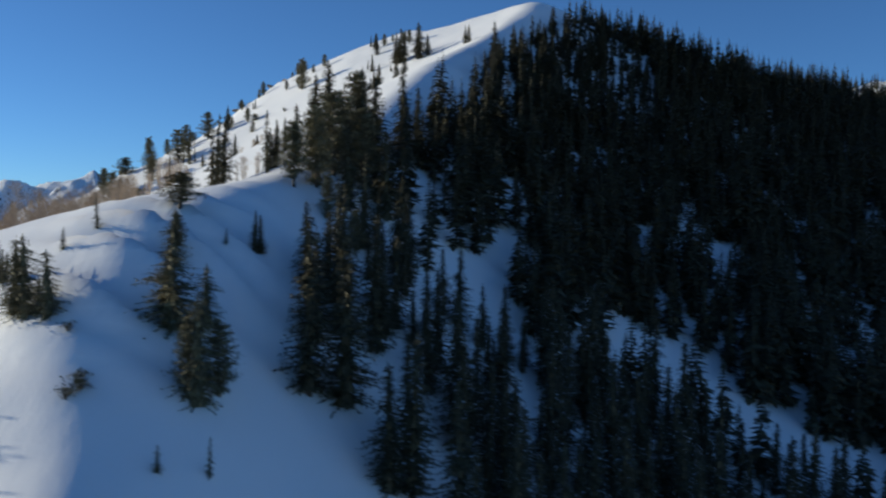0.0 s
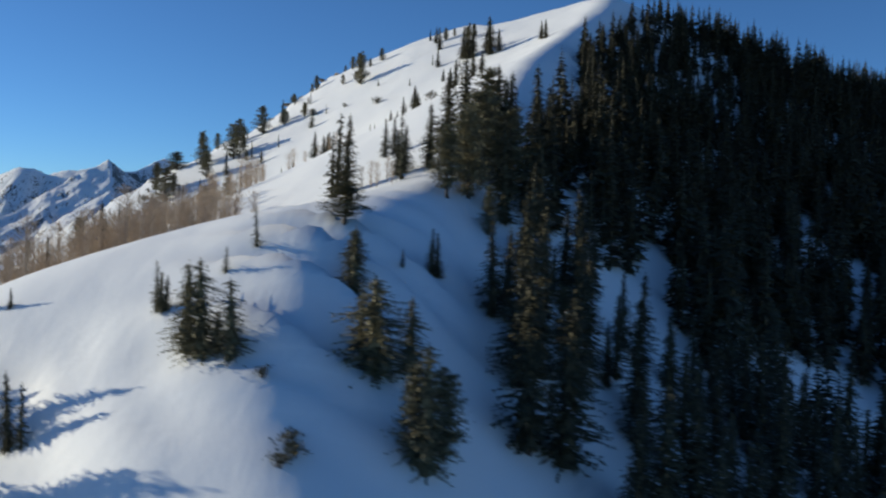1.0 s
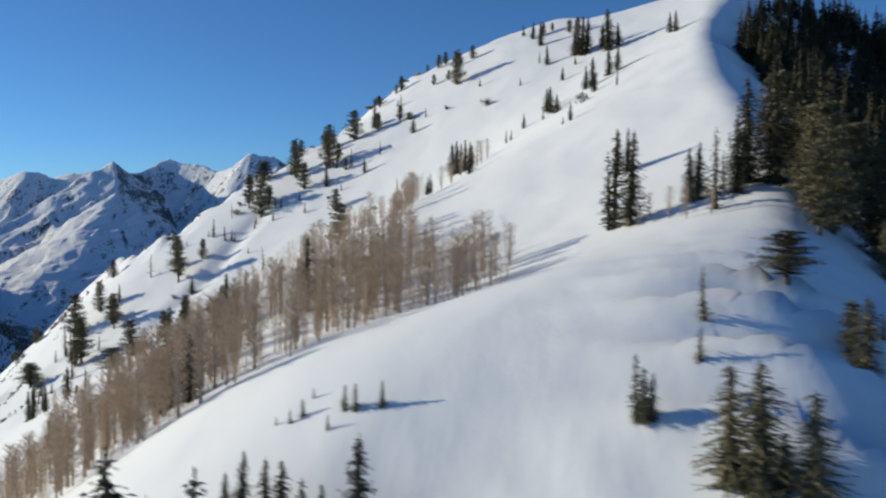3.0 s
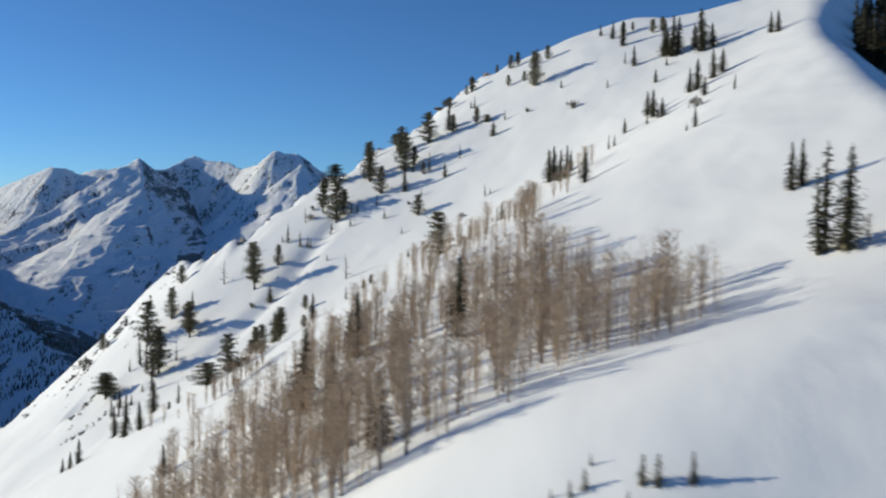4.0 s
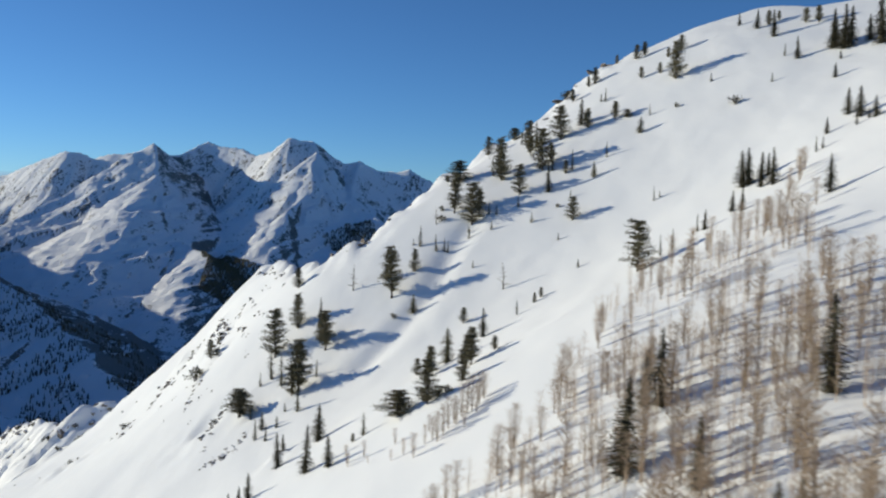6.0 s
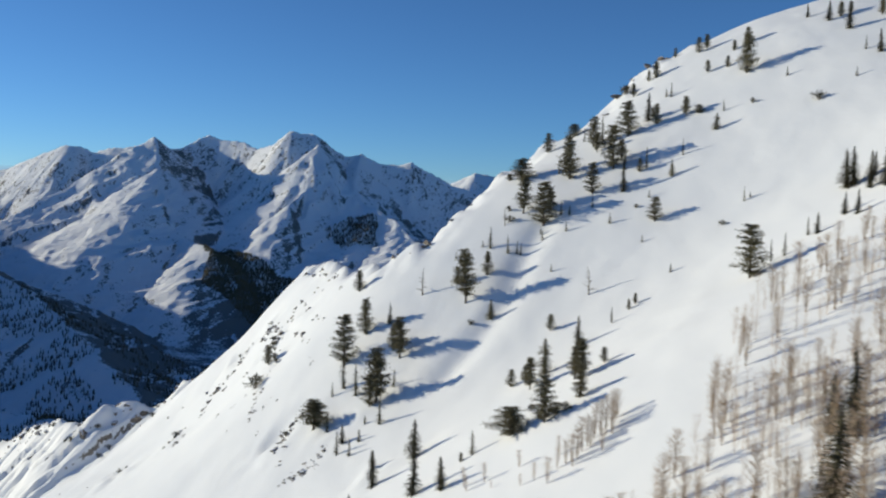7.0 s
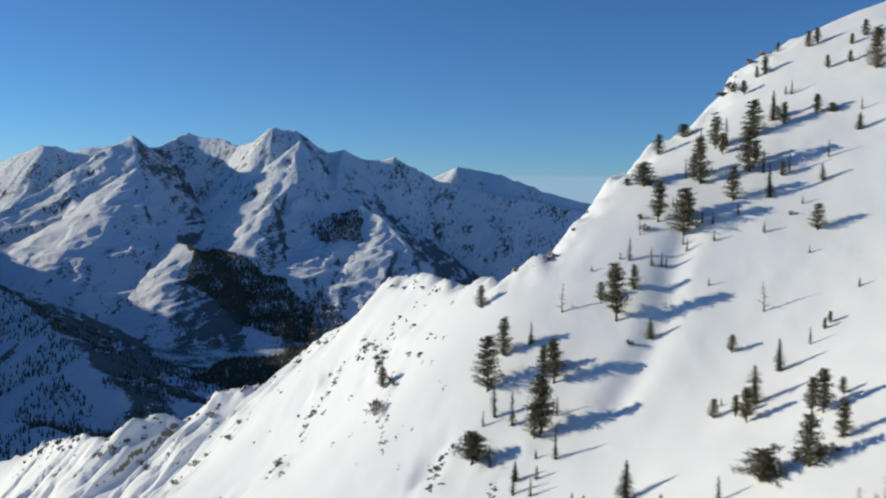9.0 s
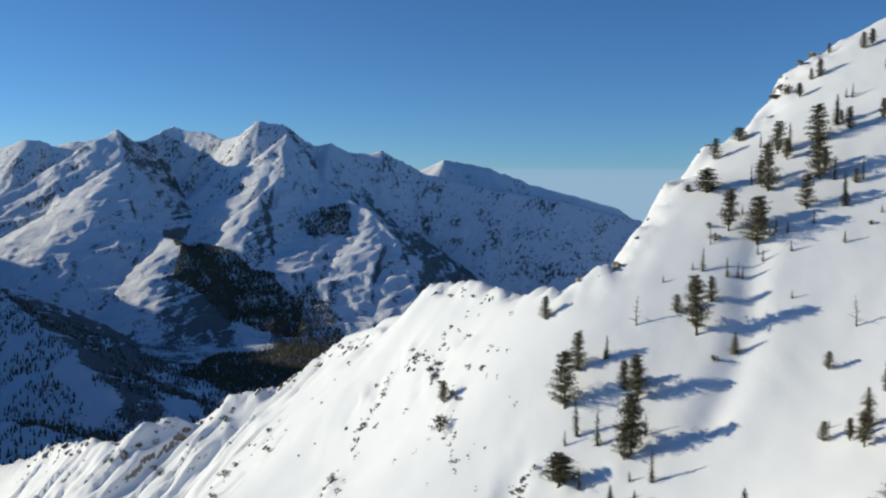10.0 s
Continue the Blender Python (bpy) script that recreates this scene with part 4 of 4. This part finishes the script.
for x, y, tall in ((-112.2, 175.9, 3.0), (-111.1, 176.0, 3.3), (-110.4, 174.6, 4.5), (-108.9, 176.7, 4.8), (-108.1, 177.3, 4.3), (-107.1, 178.3, 5.0), (-106.3, 178.4, 4.9),
                   (-105.6, 177.9, 5.3), (-104.6, 179.0, 4.7), (-103.9, 180.1, 4.2), (-109.6, 175.6, 4.4), (-115.2, 176.2, 2.6), (-117.0, 176.6, 1.8), (-124.2, 183.6, 2.4),
                   (-120.8, 180.4, 1.2), (-124.6, 185.1, 3.1), (-121.7, 183.3, 3.0), (-116.9, 181.6, 2.6), (-113.6, 173.8, 3.6), (-111.8, 178.9, 2.9), (-107.8, 176.7, 3.7),
                   (-105.0, 176.9, 4.3), (-104.1, 180.5, 3.0), (-106.6, 174.2, 3.2),
                   (-46.5, 218, 5.6), (-45.5, 221, 5.2), (-47.5, 216, 5.0), (-44, 223, 4.6), (-50, 213, 4.6), (-52, 208, 4.4),
                   (-28, 120, 3.6), (-27, 117, 3.2), (-26, 121, 3.4), (-29.5, 123, 3.0), (-25, 115, 2.8), (-52, 195, 4.5), (-54, 200, 4.8)):
    plant("a", x, y, tall, "small bare aspen sapling in open snow", "aspen saplings", 1.5)

# ---- the shaded fir forest ----
# open snow among the firs: x, y, half widths
CLEARINGS = [(51, 170, 3, 14), (-6, 108, 2.5, 5), (-3, 127, 2.5, 6), (3, 92, 1.5, 7), (0.5, 78, 1.6, 8), (9.5, 84, 1.5, 8), (29, 120, 4, 9), (35, 119, 4.5, 10),
             (41, 119, 4, 11), (47, 113, 4.5, 9), (34, 236, 4, 10), (38, 163, 2.5, 8), (68, 154, 2, 12),
             (56, 113, 4, 7), (61, 111, 4, 7), (80, 205, 3, 10)]


def forest_spot(x, y):
    if x < np.interp(y, [66, 80, 95, 110, 130, 150, 175, 230, 260, 300], [-1.5, -3.5, -8, -11, -10.5, -3, 6, 12, 26, 50]) or x > 42 + 0.72 * (y - 70) or y < 66:
        return False
    if near_hill(np.array([x]), np.array([y]))[0] > sunny_slope(np.array([x]), np.array([y]))[0] - 1.6:
        return False
    if y > np.interp(x, CREST_X, CREST_Y) + 6:
        return False
    return all(((x - cx) / a) ** 2 + ((y - cy) / b) ** 2 > 1 for cx, cy, a, b in CLEARINGS)


firs = []
tries = 0
while len(firs) < 2500 and tries < 120000:
    tries += 1
    y = 66 + 300 * sow.random() ** 1.15
    x = sow.uniform(-30, 190)
    if not forest_spot(x, y) or noise.noise((x * 0.07, y * 0.05, 8.0)) < -0.46:
        continue
    if any((x - a) ** 2 + (y - b) ** 2 < (3.0 if y < 135 else 1.9) for a, b in firs):
        continue
    firs.append((x, y))
firs.sort(key=lambda p: p[1])
for x, y in firs[:190]:
    tall = sow.choice((sow.uniform(9, 12), sow.uniform(11, 15), sow.uniform(4, 9)))
    plant("F", x, y, tall, "tall dark fir with snow clumps in shade", "shaded fir forest", 0.95)


def far_forest(name, spots, label):
    """Many small firs as one mesh."""
    b = Builder(77)
    r = b.r
    for x, y in spots:
        z0, tall = height(x, y) - 0.2, r.uniform(6, 14) * (0.85 if 230 < y < 400 and x < 60 else 1.15)
        w = tall * r.uniform(0.16, 0.22)
        b.limb([Vector((x, y, z0)), Vector((x, y, z0 + tall * 0.9))], [0.16, 0.04], 4)
        level = 0.05
        while level < 0.97:
            reach = w * (1 - level) ** 0.8 * r.uniform(0.7, 1.15) + 0.08
            for j in range(5):
                a = r.uniform(0, 6.283)
                out = Vector((math.cos(a), math.sin(a), -0.25))
                p = Vector((x, y, z0 + tall * level))
                b.tuft(p + out * reach * 0.15, reach * 0.95, out, 0.35)
                b.tuft(p + out * reach * 0.55, reach * 0.5, out, 0.8)
            level += 0.034
    return tagged(new(name, b.done(name, FIR_GREEN)), label, "forest", kind="stuff")


far_forest("fir_forest", firs[190:], "dense dark fir forest on the upper shaded slope")
east = []
while len(east) < 120:
    x, y = sow.uniform(296, 560), sow.uniform(615, 660)
    east.append((x, y))
far_forest("ridge_woods", east, "thin line of trees along a far snowy ridge")


# ---- far woods on the slopes beyond ----
def small_woods(name, count, xs, ys, low, high, label, corners=None, tiers=4):
    """Small conifers a kilometre or more off, as one mesh; within the corners, where they are given."""
    b = Builder(91)
    r = b.r
    spots = np.array([(r.uniform(*xs), r.uniform(*ys)) for _ in range(count * 6)])
    z = np.where(spots[:, 1] < 980, ground_relief(spots[:, 0], spots[:, 1]), land(spots[:, 0], spots[:, 1]))
    made = 0
    for (x, y), z0 in zip(spots, z):
        if made >= count or not low < z0 < high or (noise.noise((x * 0.009, y * 0.009, 5.0)) < -0.12 if corners is None else not inside(x + 35 * noise.noise((x * 0.012, y * 0.012, 1.0)), y, corners)):
            continue
        made += 1
        tall = r.uniform(7, 13)
        w = tall * r.uniform(0.16, 0.22)
        for k in range(tiers):
            rise = 0.88 / tiers * k
            c, rad = Vector((x, y, z0 + tall * (0.02 + rise))), w * (1 - rise)
            tip = Vector((x, y, z0 + tall * min(1, 0.42 + 0.88 / tiers * (k if tiers > 2 else k + 0.6))))
            ring = [c + Vector((math.cos(a) * rad, math.sin(a) * rad, r.uniform(-0.5, 0.2))) * 1.0 for a in [1.257 * j + k + r.uniform(-0.3, 0.3) for j in range(5)]]
            for j in range(5):
                b.tri(ring[j], ring[(j + 1) % 5], tip)
    return tagged(new(name, b.done(name, FIR_GREEN)), label, "woods", kind="stuff")


small_woods("hill_woods", 9500, (-1700, -420), (1100, 2400), -70, 170, "dark conifer woods on a shaded foothill", None, 2)
small_woods("gully_woods", 7500, (-1136, -545), (2730, 3303), -120, 330, "dense dark conifer wood on a shaded mountainside",
            [(-1106, 3283), (-922, 3130), (-744, 3034), (-615, 2887), (-575, 2750), (-690, 2759), (-832, 2837), (-925, 2880), (-1046, 2949)], 2)
small_woods("upper_woods", 900, (-720, -480), (3180, 3420), 100, 400, "dark conifers on a steep mountain rib",
            [(-690, 3290), (-640, 3380), (-560, 3400), (-500, 3330), (-490, 3230), (-600, 3210)], 2)
small_woods("floor_woods", 7500, (-830, -390), (2030, 2990), -120, 150, "dark conifer wood filling the shaded valley floor",
            [(-820, 2250), (-800, 2540), (-690, 2620), (-630, 2760), (-640, 2900), (-610, 2980), (-550, 2900), (-500, 2800), (-400, 2700), (-430, 2350), (-500, 2080), (-640, 2040)], 2)
small_woods("valley_woods", 260, (-760, -330), (700, 1000), 20, 200, "dark conifers scattered below the rocky spur")


# ---- rocks ----
def rock_mesh(seed):
    bm = bmesh.new()
    bmesh.ops.create_icosphere(bm, subdivisions=2, radius=1.0)
    r = random.Random(seed)
    cuts = [(Vector((r.uniform(-1, 1), r.uniform(-1, 1), r.uniform(-0.4, 1))).normalized(), r.uniform(0.35, 0.75)) for _ in range(12)]
    for v in bm.verts:
        for n, d in cuts:
            over = v.co.dot(n) - d
            if over > 0:
                v.co -= n * over * 0.9
        v.co *= 1 + 0.5 * noise.noise(v.co * 1.7 + Vector((seed * 3.1, 0, 0))) + 0.2 * noise.noise(v.co * 4.5 + Vector((seed, 5, 0)))
    me = bpy.data.meshes.new("rock")
    bm.to_mesh(me)
    bm.free()
    me.materials.append(ROCK)
    return me


ROCK_MESHES = [rock_mesh(k) for k in range(6)]
strew = random.Random(31)


def rock(x, y, size, label, group):
    ob = new("rock", strew.choice(ROCK_MESHES))
    s = size * strew.uniform(0.7, 1.3)
    ob.matrix_basis = pose(x, y, height(x, y) - 0.22 * s, strew.uniform(-20, 20), strew.uniform(-20, 20), strew.uniform(0, 360)) @ Matrix.Diagonal((s * strew.uniform(1.0, 2.6), s, s * strew.uniform(0.55, 1.0), 1))
    tagged(ob, label, "rock", group)


def rock_field(name, spots, label):
    """Many far rocks in one mesh: x, y, metres."""
    verts, faces = [], []
    for x, y, size in spots:
        me, s, n = strew.choice(ROCK_MESHES), size * strew.uniform(0.7, 1.3), len(verts)
        m = pose(x, y, height(x, y) - 0.15 * s, strew.uniform(-20, 20), strew.uniform(-20, 20), strew.uniform(0, 360)) @ Matrix.Diagonal((s * strew.uniform(1.0, 2.4), s, s * strew.uniform(0.6, 1.1), 1))
        verts += [m @ v.co for v in me.vertices]
        faces += [tuple(n + k for k in f.vertices) for f in me.polygons]
    tagged(new(name, mesh_of(name, verts, faces, ROCK)), label, "rocks", kind="stuff")


KNOB_LABEL, KNOB_GROUP = "jagged grey-brown rock half buried in snow", "rocks of the snowy spur"


stones = []


def outcrops(rows):
    """Broken bits of bedrock round each spot; the small ones are kept for one field of stones."""
    for cx, cy, pieces, size in rows:
        for k in range(pieces + pieces // 2):
            x, y, broad = cx + strew.gauss(0, 0.9 * size), cy + strew.gauss(0, 1.6 * size), size * strew.uniform(0.45, 1.15)
            if size > 0.35 and k < pieces:
                rock(x, y, broad, KNOB_LABEL, KNOB_GROUP)
            else:
                stones.append((x, y, min(broad, 0.5)))


# broken bands of bedrock on the rounded knob: x, y, pieces, metres
outcrops([(-181, 350, 3, 1.0), (-177, 339, 3, 0.8), (-173, 334, 3, 0.8), (-167, 321, 3, 0.6), (-178, 322, 4, 0.5), (-178, 318, 5, 0.6),
          (-176, 322, 3, 0.4), (-174, 317, 4, 0.4), (-172, 311, 4, 0.4), (-172, 321, 3, 0.4), (-169, 316, 2, 0.3), (-167, 295, 3, 0.4),
          (-165, 291, 3, 0.4), (-163, 287, 3, 0.4), (-172, 295, 5, 0.5), (-169, 290, 5, 0.5), (-168, 285, 3, 0.3), (-166, 281, 3, 0.3),
          (-186, 322, 8, 0.8), (-185, 324, 4, 0.7), (-188, 326, 4, 0.5), (-182, 318, 5, 0.6), (-181, 312, 8, 0.8), (-180, 308, 7, 0.7)])
outcrops([(-181, 306, 6, 0.5), (-178, 311, 4, 0.6), (-178, 296, 4, 0.5), (-176, 293, 3, 0.3), (-193, 330, 3, 0.3), (-194, 328, 5, 0.5),
          (-195, 324, 6, 0.5), (-195, 323, 5, 0.5), (-197, 321, 5, 0.5), (-198, 321, 3, 0.4), (-199, 318, 6, 0.6), (-201, 318, 6, 0.6),
          (-202, 314, 6, 0.5), (-202, 311, 6, 0.5), (-201, 305, 4, 0.4), (-196, 311, 4, 0.5), (-201, 321, 3, 0.4), (-206, 413, 4, 0.8),
          (-209, 423, 3, 0.7), (-188, 304, 3, 0.4), (-185, 280, 2, 0.3), (-190, 283, 2, 0.3), (-182, 280, 2, 0.2), (-178, 276, 4, 0.4)])
outcrops([(-177, 272, 4, 0.4), (-177, 267, 5, 0.4), (-176, 265, 4, 0.4), (-176, 262, 3, 0.3), (-170, 263, 3, 0.2), (-172, 266, 2, 0.2),
          (-182, 264, 2, 0.2), (-172, 254, 2, 0.2), (-163, 269, 3, 0.3), (-164, 272, 2, 0.2), (-177, 282, 5, 0.4), (-179, 282, 4, 0.5),
          (-207, 306, 5, 0.6), (-208, 302, 6, 0.7), (-204, 294, 6, 0.6), (-165, 249, 6, 0.4), (-163, 249, 6, 0.4), (-162, 249, 4, 0.3),
          (-164, 245, 5, 0.4), (-238, 525, 3, 1.0), (-238, 500, 4, 1.0), (-251, 507, 4, 1.0), (-161, 301, 3, 0.4), (-165, 320, 2, 0.5)])
outcrops([(-163, 247, 3, 0.4), (-160, 228, 6, 0.5), (-158, 228, 6, 0.5), (-156, 228, 6, 0.5), (-154, 228, 4, 0.4), (-163, 236, 4, 0.4),
          (-163, 241, 3, 0.3), (-153, 233, 4, 0.4), (-154, 231, 5, 0.5), (-164, 248, 4, 0.5), (-165, 242, 4, 0.4), (-156, 231, 3, 0.4),
          (-176, 274, 4, 0.4), (-173, 264, 4, 0.3), (-206, 299, 4, 0.6), (-203, 296, 3, 0.5)])

rock_field("scattered_stones", stones, "small dark stones poking through the snowy knob")

for _ in range(30):
    x = strew.uniform(-146, -52)
    y = float(np.interp(x, CREST_X, CREST_Y)) - abs(strew.gauss(0, 3.5)) - 1.5
    rock(x, y, strew.uniform(0.5, 1.3), "snow-dusted brown rock along the ridge edge", "rocks of the ridge edge")

# dark rock breaking the crest of the lower spur
far_rocks = []
for _ in range(150):
    x = strew.uniform(-480, -205)
    far_rocks.append((x, float(np.interp(x, CREST_X, CREST_Y)) - abs(strew.gauss(0, 14)) - 1, strew.choice((0.8, 1.2, 1.8, 2.6)) * (0.6 if x > -240 else 1.0)))
for _ in range(60):
    x = strew.uniform(-330, -205)
    far_rocks.append((x, strew.uniform(300, 420), strew.uniform(0.4, 1.0)))
rock_field("crest_rocks", far_rocks, "dark jagged rocks breaking the snowy crest of the spur")
